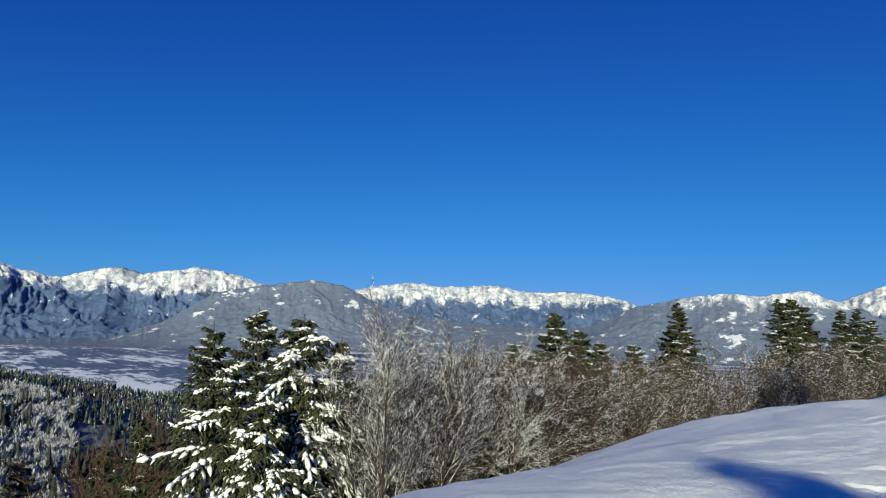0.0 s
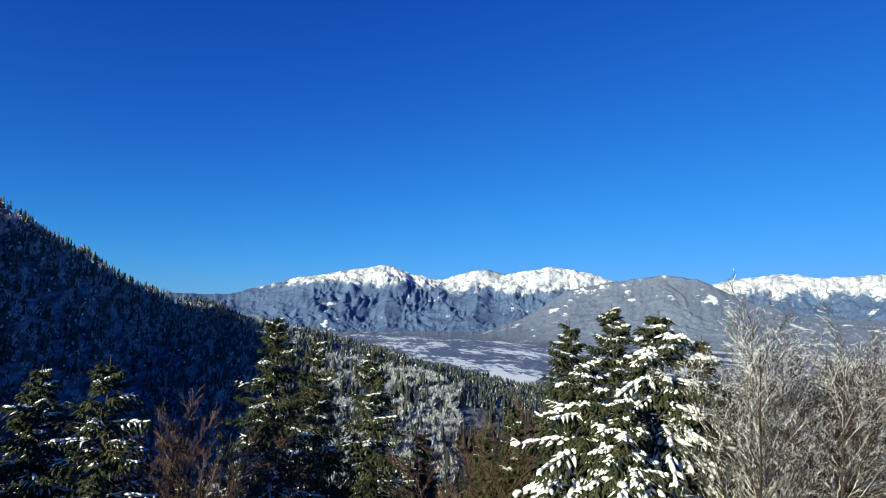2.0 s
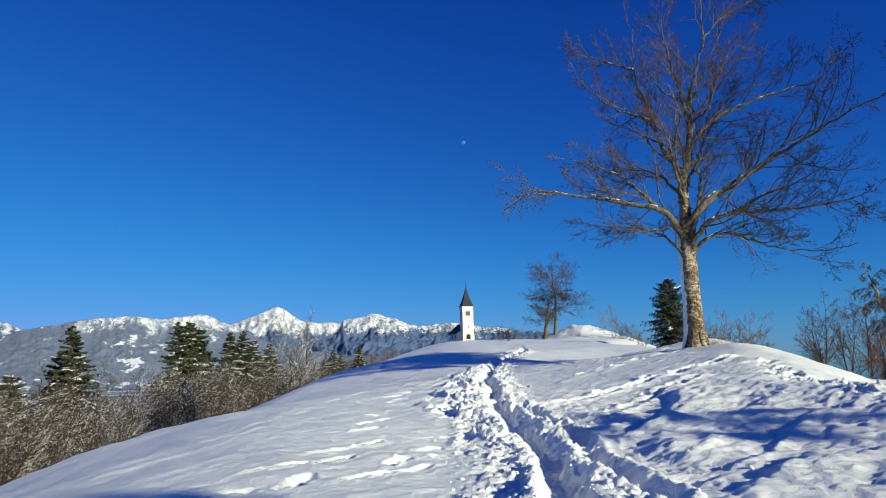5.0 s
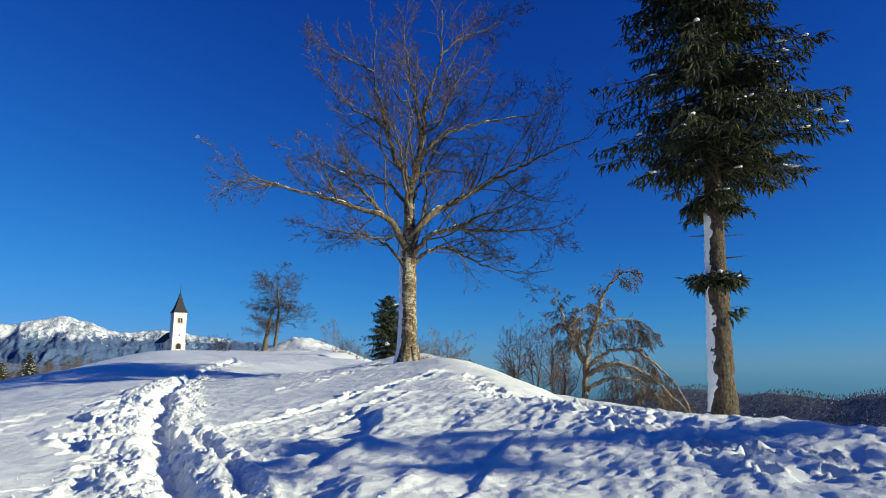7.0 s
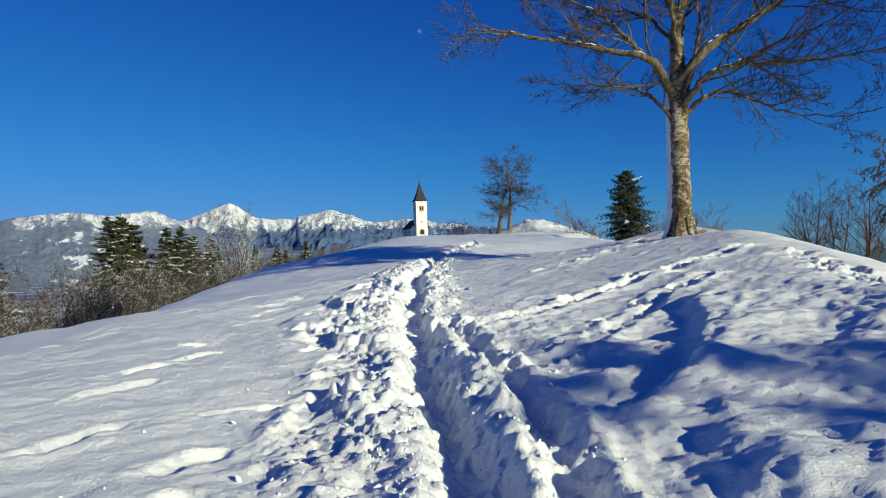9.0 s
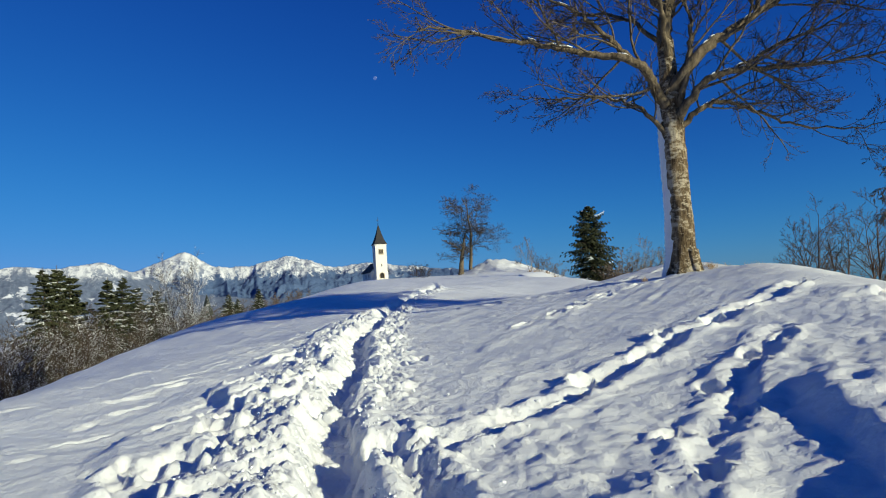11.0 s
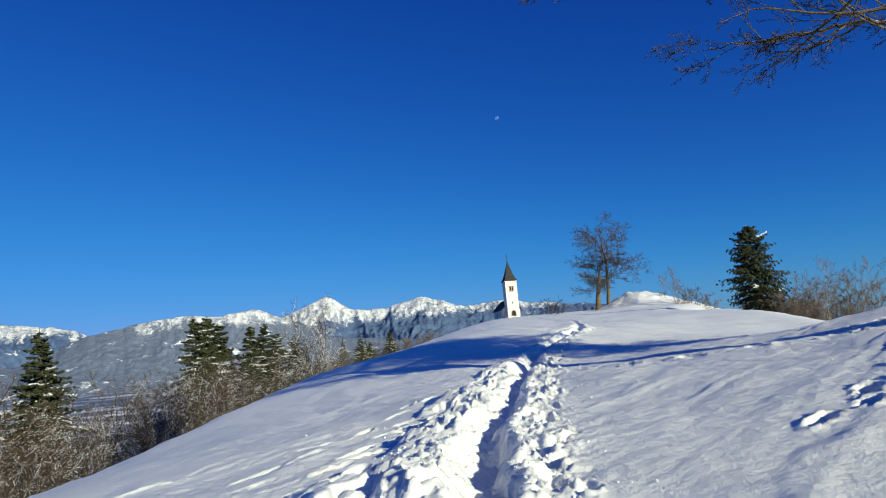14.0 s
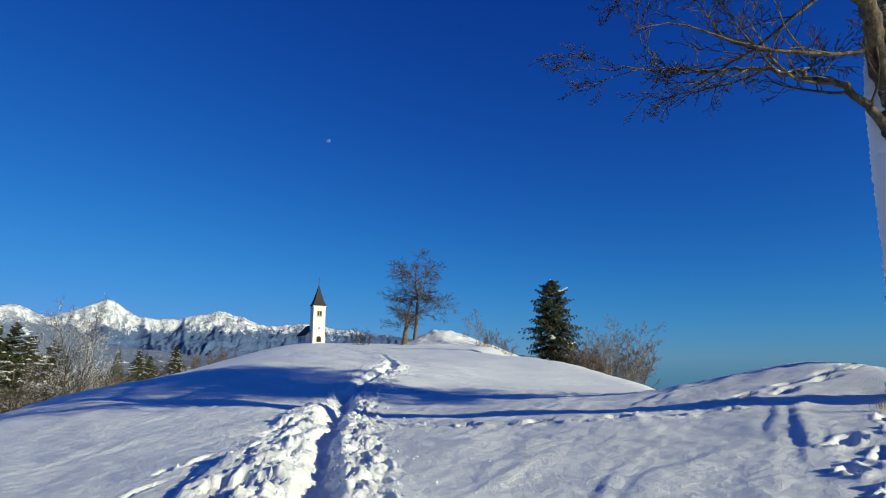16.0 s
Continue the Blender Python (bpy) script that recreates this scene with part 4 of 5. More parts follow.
    return trunk, green, white


def laden_spruce_meshes(rng, h, r, snow, whorls=None, per=8, stations=7, droop=0.55, fine=1.0, load=1.0, shape=0.8, bare=0.04):
    """Trunk, needles and snow of a spruce whose boughs are feathered fronds with hanging branchlets."""
    trunk, green, white = Build(), Build(), Build()
    zs = np.linspace(0, h, 14)
    bend = np.stack([0.015 * h * np.sin(zs / h * 2.1 + 1), 0.012 * h * np.sin(zs / h * 2.7), zs], 1)
    bend[:, :2] -= bend[0, :2]
    tube(trunk, bend, np.linspace(0.016 * h + 0.03, 0.012, 14), 9)
    P, D, L, W = [], [], [], []
    SP, SD, SL, SW = [], [], [], []
    C, CD, CA, CW, CH = [], [], [], [], []
    whorls = whorls or int(8 + h * 2.9)
    up = np.array([0, 0, 1.0])
    for k in range(whorls):
        s0 = (k + rng.uniform(-0.4, 0.4)) / whorls
        reach = r * (max(0.0, 1 - s0) ** shape) * rng.uniform(0.75, 1.15) + 0.05 * r
        count = max(3, int(per * (1 - 0.45 * s0)))
        a0 = rng.uniform(0, 6.28)
        for j in range(count):
            a = a0 + (j + rng.uniform(-0.35, 0.35)) * 6.283 / count
            s = min(0.985, max(0.0, s0 + rng.normal(0, 0.5) / whorls))
            ln = reach * rng.uniform(0.55, 1.2)
            z = h * (bare + (0.985 - bare) * s)
            t = np.linspace(0, 1, stations + 1)
            out = np.array([math.cos(a), math.sin(a), 0])
            sway = np.cross(out, up) * rng.normal(0, 0.12)
            line = np.array([np.interp(z, zs, bend[:, 0]), np.interp(z, zs, bend[:, 1]), z]) + (out * t[:, None] + sway * (t ** 2)[:, None]) * ln
            low = droop * rng.uniform(0.7, 1.3) * (1 - 0.6 * s)
            line[:, 2] += ln * ((0.22 + 0.55 * s) * t - (low + 0.2) * t ** 1.8 + 0.12 * t ** 5)
            tube(trunk, line[::2], np.linspace(0.012 + 0.007 * ln, 0.005, len(line[::2])), 4)
            tang = np.gradient(line, axis=0)
            tang /= np.linalg.norm(tang, axis=1)[:, None]
            side = np.cross(tang, up)
            heavy = rng.random() < snow * (1 - 0.45 * s)
            for q in range(1, stations + 1):
                f = t[q]
                tw = (0.10 + 0.06 * min(1, ln) + 0.36 * ln * (1 - f) ** 0.8 * min(1, f * 2.5)) * rng.uniform(0.75, 1.25)
                for sg in (-1, 1):
                    d = unit(tang[q] * rng.uniform(0.5, 1.0) + side[q] * sg * rng.uniform(0.6, 1.1) + up * rng.uniform(-0.95, -0.2))
                    for g in (0.05, 0.4, 0.72):
                        e = unit(d + rng.normal(0, 0.22, 3) + up * rng.uniform(-0.6, 0.1))
                        P.append(line[q] + d * tw * g)
                        D.append(e)
                        L.append(tw * rng.uniform(0.42, 0.62) + 0.05)
                        W.append(rng.uniform(0.045, 0.085) * fine)
                    if heavy and rng.random() < 0.85:
                        SP.append(line[q] + d * tw * rng.uniform(0.0, 0.25) + up * 0.035 * fine)
                        SD.append(unit(d + up * 0.12 + rng.normal(0, 0.12, 3)))
                        SL.append(tw * rng.uniform(0.6, 1.0))
                        SW.append(rng.uniform(0.035, 0.085) * load * min(1.2, 0.5 + 0.4 * ln))
                # one spray that hangs under the bough
                P.append(line[q])
                D.append(unit(tang[q] * 0.5 + rng.normal(0, 0.25, 3) - up))
                L.append(rng.uniform(0.15, 0.32) * min(1.2, 0.4 + 0.4 * ln))
                W.append(rng.uniform(0.05, 0.09) * fine)
                if heavy and rng.random() < 0.92 and f > 0.2:
                    size = rng.uniform(0.7, 1.35)
                    C.append(line[q] + up * (0.03 + 0.012 * ln) * fine + rng.normal(0, 0.015, 3))
                    CD.append(unit(tang[q] + rng.normal(0, 0.1, 3)))
                    CA.append(ln / stations * rng.uniform(0.55, 0.8))
                    CW.append((0.02 + 0.022 * min(1.5, ln) * (1.2 - f)) * size * load)
                    CH.append((0.014 + 0.009 * min(1.5, ln)) * size * load)
            P.append(line[-1] - tang[-1] * 0.05)
            D.append(tang[-1])
            L.append(0.12 + 0.1 * min(1, ln))
            W.append(0.06 * fine)
    spindles(green, P, D, np.array(L), np.array(W))
    if SP:
        spindles(white, SP, SD, np.array(SL), np.array(SW), 0.7)
    lumps(white, rng, C, CD, np.array(CA), np.array(CW), np.array(CH))
    return trunk, green, white


def spruce(name, at, turn, label, group, rng_seed, needle, laden=False, **kw):
    rng = np.random.default_rng(rng_seed)
    trunk, green, white = (laden_spruce_meshes if laden else spruce_meshes)(rng, **kw)
    ob = thing(name, label, "spruce tree", group, at=at, turn=turn)
    child("trunk", trunk, M_SPBARK, ob)
    child("crown", green, needle, ob, "drooping green needle sprays")["kind"] = "stuff"
    if white.n:
        child("snow_load", white, M_SNOW, ob, "thick white snow on the boughs", True)["kind"] = "stuff"
    return ob


def spot(az, r):
    x, y = r * math.sin(radians(az)), r * math.cos(radians(az))
    return x, y


def plant(az, r, el):
    """Foot of a tree seen in that direction, and its height from the elevation of its top."""
    x, y = spot(az, r)
    z = height(x, y)
    return (x, y, z - 0.15), 1.5 + r * math.tan(radians(el)) - z + 0.15


NEAR = "snow-laden spruces below the hilltop"
for k, (az, r, el, wide, snow, mat, label) in enumerate([
    (-64.8, 17.0, 1.4, 3.7, 1.0, M_NEEDLE_SNOW, "tall spruce bowed under thick fresh snow"),
    (-68.8, 20.5, 2.0, 2.9, 0.55, M_NEEDLE, "dark green spruce with patches of snow"),
    (-72.5, 21.5, 0.5, 3.0, 0.25, M_NEEDLE, "dark green spruce with little snow"),
    (-71.2, 16.0, -3.2, 3.3, 1.0, M_NEEDLE_SNOW, "spruce with white snow-covered boughs"),
    (-67.8, 14.8, -6.0, 2.1, 1.0, M_NEEDLE_SNOW, "young spruce with white snow-covered boughs"),
    (-61.3, 19.0, -0.6, 1.7, 0.6, M_NEEDLE_SNOW, "slender spruce dusted with snow"),
    (-77.6, 21.0, -7.2, 1.5, 0.25, M_NEEDLE, "olive green spruce with little snow"),
    (-80.0, 23.0, -9.5, 1.5, 0.2, M_NEEDLE, "small dark spruce on the slope"),
    (-99.3, 24.0, 0.1, 3.3, 0.5, M_NEEDLE, "tall dark spruce with snow on its boughs"),
    (-95.6, 27.0, -2.1, 3.2, 0.35, M_NEEDLE, "dark spruce with some snow"),
    (-90.6, 23.0, -2.7, 2.9, 0.45, M_NEEDLE, "dark ragged spruce with some snow"),
    (-117.0, 20.0, -4.6, 2.6, 0.5, M_NEEDLE, "dark spruce with snow on its boughs"),
    (-112.4, 19.0, -3.8, 2.7, 0.5, M_NEEDLE, "dark spruce with snow on its boughs"),
    (-121.5, 19.0, -6.0, 2.0, 0.5, M_NEEDLE, "dark spruce with snow on its boughs"),
]):
    at, h = plant(az, r, el)
    spruce("spruce", at, 0, label, NEAR, 300 + k, mat, True, h=h, r=wide, snow=snow, droop=1.05 if snow > 0.8 else 0.6, per=11 if snow > 0.8 else 9, fine=1.2, load=2.0 if snow > 0.8 else 1.2, shape=0.9)

# spruces along the wood's edge further off: three kinds, copied
MID = "spruces at the edge of the wood"
kinds = []
for k, (h, r) in enumerate([(13.0, 2.3), (15.0, 2.6), (11.0, 2.4)]):
    kinds.append((h, [h, r, 400 + k]))
first = {}
for k, (az, r, el, kind) in enumerate([(-41.5, 44, 2.65, 0), (-39.4, 46, 0.8, 2), (-45.0, 36, -0.6, 2), (-37.6, 50, -0.3, 2), (-30.9, 74, 3.5, 1), (-31.8, 80, 1.0, 2), (-42.6, 48, 0.3, 2), (-23.2, 118, 3.8, 1), (-22.2, 119, 3.9, 0), (-21.4, 121, 3.1, 2), (-18.9, 116, 2.85, 0), (-18.0, 117, 2.95, 1), (-17.2, 119, 2.0, 2), (-10.1, 105, 1.0, 2), (-9.4, 108, 0.6, 2), (-7.7, 108, 1.35, 2), (-34.6, 84, -0.4, 2), (-43.3, 56, -1.4, 2), (-15.6, 120, 1.7, 2)]):
    at, h = plant(az, r, el)
    h0, (hh, rr, sd) = kinds[kind]
    m = pose(*at, 0, 0, 47 * k)
    if kind not in first:
        first[kind] = spruce("spruce", at, 0, "dark green spruce lightly covered with snow", MID, sd, M_NEEDLE, True, h=hh, r=rr * 1.25, whorls=38, per=11, stations=5, snow=0.4, droop=0.8, fine=2.7, load=1.6, shape=0.95)
        ob = first[kind]
    else:
        ob = copy_thing(first[kind], m)
    s = max(0.45, h / hh)
    ob.scale = (1.4 * s, 1.4 * s, s)

# ---- the old bare tree on the hilltop ----
def old_tree():
    rng = np.random.default_rng(77)
    x, y = 8.45, 20.45
    ob = thing("maple_tree", "old leafless tree with spreading limbs and snow on its trunk", "tree", at=(x, y, height(x, y) - 0.1), turn=-21.4)
    trunk, twigs = Build(), Build()
    RMIN[0] = 0.0055
    body = curve([(-0.06, 0, -0.3), (-0.05, 0, 0.5), (-0.03, 0, 1.5), (-0.03, 0, 2.6), (-0.02, 0, 3.6), (0.0, 0, 4.4), (0.0, 0, 5.3)], 110)
    rad = np.interp(body[:, 2], [-0.3, 0.0, 0.4, 1.5, 3.2, 4.0, 4.5, 5.3], [0.42, 0.37, 0.305, 0.27, 0.26, 0.25, 0.20, 0.17])
    tube(trunk, body, rad * (1 + 0.05 * np_noise(body[:, 2] * 3, body[:, 2] * 0, 2)), 36)
    roughen(trunk, body, 0.045, 6)
    for a in (0.4, 1.5, 2.9, 4.2, 5.3):
        c, s = math.cos(a), math.sin(a)
        tube(trunk, curve([(0.2 * c, 0.2 * s, 0.55), (0.30 * c, 0.30 * s, 0.16), (0.46 * c, 0.46 * s, -0.12)], 6), np.linspace(0.13, 0.06, 6), 7)
    # limbs: way across, depth, height; then the thickness at the root
    main = [
        ([(0.0, 0, 4.9), (0.0, 0, 5.6), (0.27, 0.2, 6.7), (0.48, 0.3, 8.0), (0.53, 0.3, 8.9), (0.81, 0.3, 9.8), (1.15, 0.4, 11.1), (1.2, 0.5, 12.9)], 0.18),
        ([(0.1, 0.0, 6.0), (-0.43, 0.3, 6.9), (-0.76, 0.6, 8.1), (-1.02, 0.8, 9.2), (-1.3, 1.0, 10.5), (-1.25, 1.1, 12.4)], 0.12),
        ([(-0.9, 0.6, 8.3), (-1.39, 0.5, 8.6), (-1.95, 0.3, 8.8), (-2.72, 0.1, 9.4), (-3.4, 0.0, 10.4)], 0.06),
        ([(-1.3, 1.0, 10.6), (-2.07, 1.0, 11.0), (-2.9, 1.0, 11.5), (-3.9, 1.0, 12.3)], 0.05),
        ([(0.39, 0.3, 7.6), (0.22, -0.2, 8.9), (0.0, -0.5, 9.7), (-0.15, -0.6, 10.7), (-0.3, -0.8, 11.9)], 0.07),
        ([(-0.12, -0.1, 3.8), (-0.38, -0.4, 4.2), (-0.74, -0.9, 4.6), (-1.75, -1.0, 4.9), (-2.75, -1.3, 5.15), (-3.46, -1.6, 5.25), (-4.4, -2.2, 5.4), (-5.1, -2.6, 5.35)], 0.14),
        ([(-0.7, -0.85, 4.55), (-1.15, -0.9, 5.05), (-1.6, -1.0, 5.55), (-2.1, -1.1, 5.95), (-2.8, -1.2, 6.35), (-3.8, -1.4, 6.7)], 0.08),
        ([(-0.15, -0.1, 3.1), (-0.61, -0.2, 3.7), (-1.07, 0.1, 4.1), (-1.73, 0.4, 4.35), (-2.57, 0.6, 4.5), (-3.44, 0.8, 4.7)], 0.06),
        ([(-0.1, 0.1, 5.3), (-0.76, 0.6, 6.2), (-1.35, 1.1, 6.65), (-2.17, 1.6, 6.85), (-3.0, 2.0, 6.8)], 0.06),
        ([(0.0, -0.1, 4.1), (0.72, -0.3, 4.9), (1.5, 0.3, 5.45), (2.35, 1.0, 6.1), (3.44, 1.5, 6.8), (4.54, 1.8, 7.45), (5.87, 2.0, 8.2), (7.2, 2.2, 8.7)], 0.15),
        ([(0.1, -0.2, 3.5), (0.72, -0.4, 4.15), (1.54, 0.3, 4.55), (2.51, 0.8, 5.15), (3.54, 1.1, 5.5), (4.82, 1.4, 6.2)], 0.11),
        ([(1.4, 0.2, 4.48), (2.48, 0.6, 4.55), (3.68, 0.9, 4.6), (4.91, 1.1, 4.75), (5.97, 1.3, 5.05)], 0.07),
        ([(0.1, -0.1, 3.25), (0.66, 0.1, 3.7), (1.19, 0.5, 3.9), (1.94, 0.9, 3.7), (2.77, 1.3, 3.4), (4.02, 1.7, 3.2), (5.4, 2.0, 3.4)], 0.075),
        ([(0.18, -0.2, 3.7), (0.4, -0.3, 4.7), (0.58, 0.0, 5.6), (0.55, 0.3, 6.2), (0.75, 0.5, 6.8), (1.34, 0.7, 7.5)], 0.075),
        ([(0.3, 0.2, 6.9), (0.92, 0.2, 7.7), (1.86, 0.1, 8.1), (2.99, 0.0, 8.4), (4.37, -0.3, 8.5), (4.84, -0.4, 9.1)], 0.09),
        ([(0.48, 0.3, 7.9), (1.06, -0.4, 8.15), (1.31, -0.8, 8.85), (1.73, -1.0, 9.5), (2.72, -1.2, 10.4)], 0.06),
        ([(1.1, 0.4, 11.0), (1.93, 0.6, 11.9), (2.98, 0.8, 12.4), (4.1, 1.0, 13.3)], 0.04),
        ([(0.0, -0.1, 4.9), (-0.21, -1.2, 5.8), (-0.33, -2.2, 6.5), (-0.58, -3.0, 7.1)], 0.07),
        ([(0.05, 0.1, 5.3), (0.51, 1.4, 6.7), (1.07, 2.4, 8.1), (1.79, 3.2, 9.6)], 0.07),
    ]
    for pts, r in main:
        limbs, white = Build(), Build()
        line = curve(pts, 6 * len(pts))
        line[1:] += rng.normal(0, 0.022, (len(line) - 1, 3))
        rr = r * (1 - 0.93 * np.linspace(0, 1, len(line)) ** 0.66) + 0.006
        tube(limbs, line, rr, 9)
        length = float(np.linalg.norm(np.diff(line, axis=0), axis=1).sum())
        sprout(limbs, rng, line, rr, length, 0, 4, (15, 9, 6, 3), 0.13, 0.05, 0.3, (6, 5, 4, 3, 3), twigs, (0.4, 1.0), 0.3, (0.26, 0.47), 0.12)
        # snow on the upper side of the flatter stretches
        way = np.gradient(line, axis=0)
        way /= np.linalg.norm(way, axis=1)[:, None]
        on = [i for i in range(2, len(line) - 5) if abs(way[i, 2]) < 0.62 and rr[i] > 0.03 and rng.random() < 0.55]
        lumps(white, rng, line[on] + np.array([0, 0, 1.0]) * (rr[on] * 0.95)[:, None], way[on], np.full(len(on), 0.15), rr[on] * 0.45, rr[on] * 0.2 + 0.008)
        limb = child("limb", limbs, M_LIMB, ob, "", True)
        if white.n:
            child("limb_snow", white, M_SNOW, limb, "thin snow lying on the limb", True)["kind"] = "stuff"
    child("trunk", trunk, M_BARK, ob, "", True)
    child("twig_crown", twigs, M_TWIG, ob, "dense fine bare twigs")["kind"] = "stuff"
    RMIN[0] = 0.004
    child("snow_crust", crust(rng, body, rad, (math.pi * 0.69, math.pi * 1.26), -0.05, 4.3, 0.065), M_SNOW, ob, "wind-blown snow stuck to one side of the trunk", True)
    return ob


def crust(rng, body, rad, turn, low, high, deep=0.06):
    """A ragged strip of snow on one side of a trunk, thick in the middle and thin at its edges."""
    b = Build()
    use = np.linspace(low, high, 140)
    n = 9
    verts = []
    for k, z in enumerate(use):
        c = np.array([np.interp(z, body[:, 2], body[:, j]) for j in range(3)])
        r = np.interp(z, body[:, 2], rad)
        shrink = min(1, (k + 1) / 16, (140 - k) / 24)
        mid = sum(turn) / 2 + 0.10 * float(np_noise(np.array([z * 1.3]), np.array([0.5]), 9)[0])
        half = (turn[1] - turn[0]) / 2 * shrink * (1 + 0.3 * float(np_noise(np.array([z * 4.0]), np.array([3.5]), 12)[0]) + 0.26 * float(np_noise(np.array([z * 13.0]), np.array([1.5]), 15)[0]))
        for j in range(n):
            s = j / (n - 1) * 2 - 1
            thick = (deep * (1 + 0.8 * math.exp(-(z - low) / 0.35)) * (1 - abs(s) ** 2) * (1 + 0.12 * rng.normal())) - 0.02
            a = mid + half * s
            verts.append(c + (r + thick) * np.array([math.cos(a), math.sin(a), 0]))
    i = (np.arange(139)[:, None] * n + np.arange(n - 1)[None]).ravel()
    b.add(verts, np.stack([i, i + 1, i + n + 1, i + n], -1))
    return b


old_tree()


# ---- the tall spruce with a bare lower trunk ----
def tall_spruce():
    rng = np.random.default_rng(91)
    x, y = 17.15, 15.85
    z0 = -0.15
    ob = thing("tall_spruce", "tall spruce with bare snow-streaked lower trunk and dark crown", "spruce tree", at=(x, y, z0), turn=-46)
    ob.scale = (1.22, 1.22, 1.22)
    trunk, green, stubs = Build(), Build(), Build()
    body = curve([(0, 0, -2.6), (0, 0, -0.3), (0.04, 0, 1.5), (0.12, 0, 3.5), (0.22, 0, 6), (0.3, 0, 10), (0, 0, 16.5)], 150)
    rad = np.interp(body[:, 2], [-2.6, 0.2, 1.5, 4, 8, 16.5], [0.42, 0.33, 0.29, 0.25, 0.18, 0.02])
    tube(trunk, body, rad * (1 + 0.07 * np_noise(body[:, 2] * 4, body[:, 2] * 0, 5)), 28)
    roughen(trunk, body, 0.06, 8)
    P, D, L, W, C, CD, CA, CW, CH = [], [], [], [], [], [], [], [], []

    def bough(z, a, ln, st=10, droop=0.45):
        t = np.linspace(0, 1, st + 1)
        c = np.array([np.interp(z, body[:, 2], body[:, j]) for j in range(3)])
        out = np.array([math.cos(a), math.sin(a), 0])
        line = c + out * (t * ln)[:, None]
        line[:, 2] += ln * (0.18 * t - droop * t ** 1.6 + 0.1 * t ** 5)
        tube(stubs, line, np.linspace(0.016 + 0.01 * ln, 0.006, len(line)), 5)
        tang = np.gradient(line, axis=0)
        tang /= np.linalg.norm(tang, axis=1)[:, None]
        side = np.cross(tang, [0, 0, 1.0])
        for q in range(1, st + 1):
            for sg in (-1, 1):
                tw = (0.25 + 0.33 * ln * (1 - t[q]) * min(1, t[q] * 4)) * rng.uniform(0.7, 1.2)
                d = unit(tang[q] * rng.uniform(0.5, 0.9) + side[q] * sg * rng.uniform(0.6, 1.0) + np.array([0, 0, rng.uniform(-0.8, -0.15)]))
                for g in range(5):
                    f = (g + 0.5) / 5
                    P.append(line[q] + d * tw * f)
                    D.append(unit(d * 0.7 + rng.normal(0, 0.45, 3) + np.array([0, 0, -0.4])))
                    L.append(rng.uniform(0.18, 0.38))
                    W.append(rng.uniform(0.05, 0.085))
            if rng.random() < 0.09:
                C.append(line[q] + np.array([0, 0, 0.05]))
                CD.append(tang[q])
                CA.append(rng.uniform(0.1, 0.2))
                CW.append(rng.uniform(0.04, 0.09))
                CH.append(rng.uniform(0.02, 0.045))
    for k in range(46):
        z = 6.5 + 9.8 * (k / 46)
        for j in range(6):
            bough(z + rng.uniform(-0.15, 0.15), rng.uniform(0, 6.28), (0.3 + 2.7 * min(1, (16.6 - z) / 7.5)) * rng.uniform(0.5, 1.15) * (0.75 if z < 7.4 else 1))
    for a in np.arange(0, 6.28, 0.35):
        bough(3.55 + rng.uniform(-0.05, 0.12), a, rng.uniform(0.35, 0.62), 4, 0.2)
        if rng.random() < 0.8:
            bough(5.7 + rng.uniform(-0.25, 0.3), a, rng.uniform(0.5, 0.9), 5, 0.5)
    bough(2.75, 0.1, 0.5, 3, 0.1)
    bough(2.7, 0.9, 0.35, 3, 0.1)
    for z, a, ln in [(4.1, 0.0, 0.55), (4.7, 0.15, 0.5), (4.75, 3.0, 0.45)]:
        c = np.array([np.interp(z, body[:, 2], body[:, j]) for j in range(3)])
        out = np.array([math.cos(a), math.sin(a), 0.05])
        tube(stubs, [c, c + out * ln * 0.6, c + out * (ln + 0.2)], [0.03, 0.02, 0.008], 5)
    white = Build()
    lumps(white, rng, C, CD, np.array(CA), np.array(CW), np.array(CH))
    spindles(green, P, D, np.array(L), np.array(W))
    child("trunk", trunk, M_SPBARK, ob, "", True)
    child("boughwork", stubs, M_SPBARK, ob, "thin brown boughs and dead stubs")["kind"] = "stuff"
    child("crown", green, M_NEEDLE, ob, "dark drooping needle sprays")["kind"] = "stuff"
    child("snow_load", white, M_SNOW, ob, "small pads of snow", True)["kind"] = "stuff"
    child("snow_crust", crust(rng, body, rad, (math.pi * 0.78, math.pi * 1.38), 0.15, 6.2), M_SNOW, ob, "wind-blown snow stuck to one side of the trunk", True)
    return ob


tall_spruce()


# unseen spruces added on the sunny side, so that their shade falls across the slope
SHADE = "spruces whose shade falls over the hilltop"
lead = None
for k, (x, y, top) in enumerate([(20.6, -10.6, 9.2), (21.7, -9.8, 9.5), (22.7, -11.0, 9.0), (16.1, -14.9, 9.4)]):
    z = height(x, y)
    if lead is None:
        lead = spruce("spruce", (x, y, z - 0.2), 0, "dark green spruce lightly covered with snow", SHADE, 450, M_NEEDLE, h=10.0, r=2.4, whorls=18, per=7, stations=5, snow=0.3, spray=1.6, thick=2.0, gap=0.2)
        ob = lead
    else:
        ob = copy_thing(lead, pose(x, y, z - 0.2, 0, 0, 61 * k))
    f = (top + 0.3 - z + 0.2) / 10.0
    ob.scale = (1.4, 1.4, f)


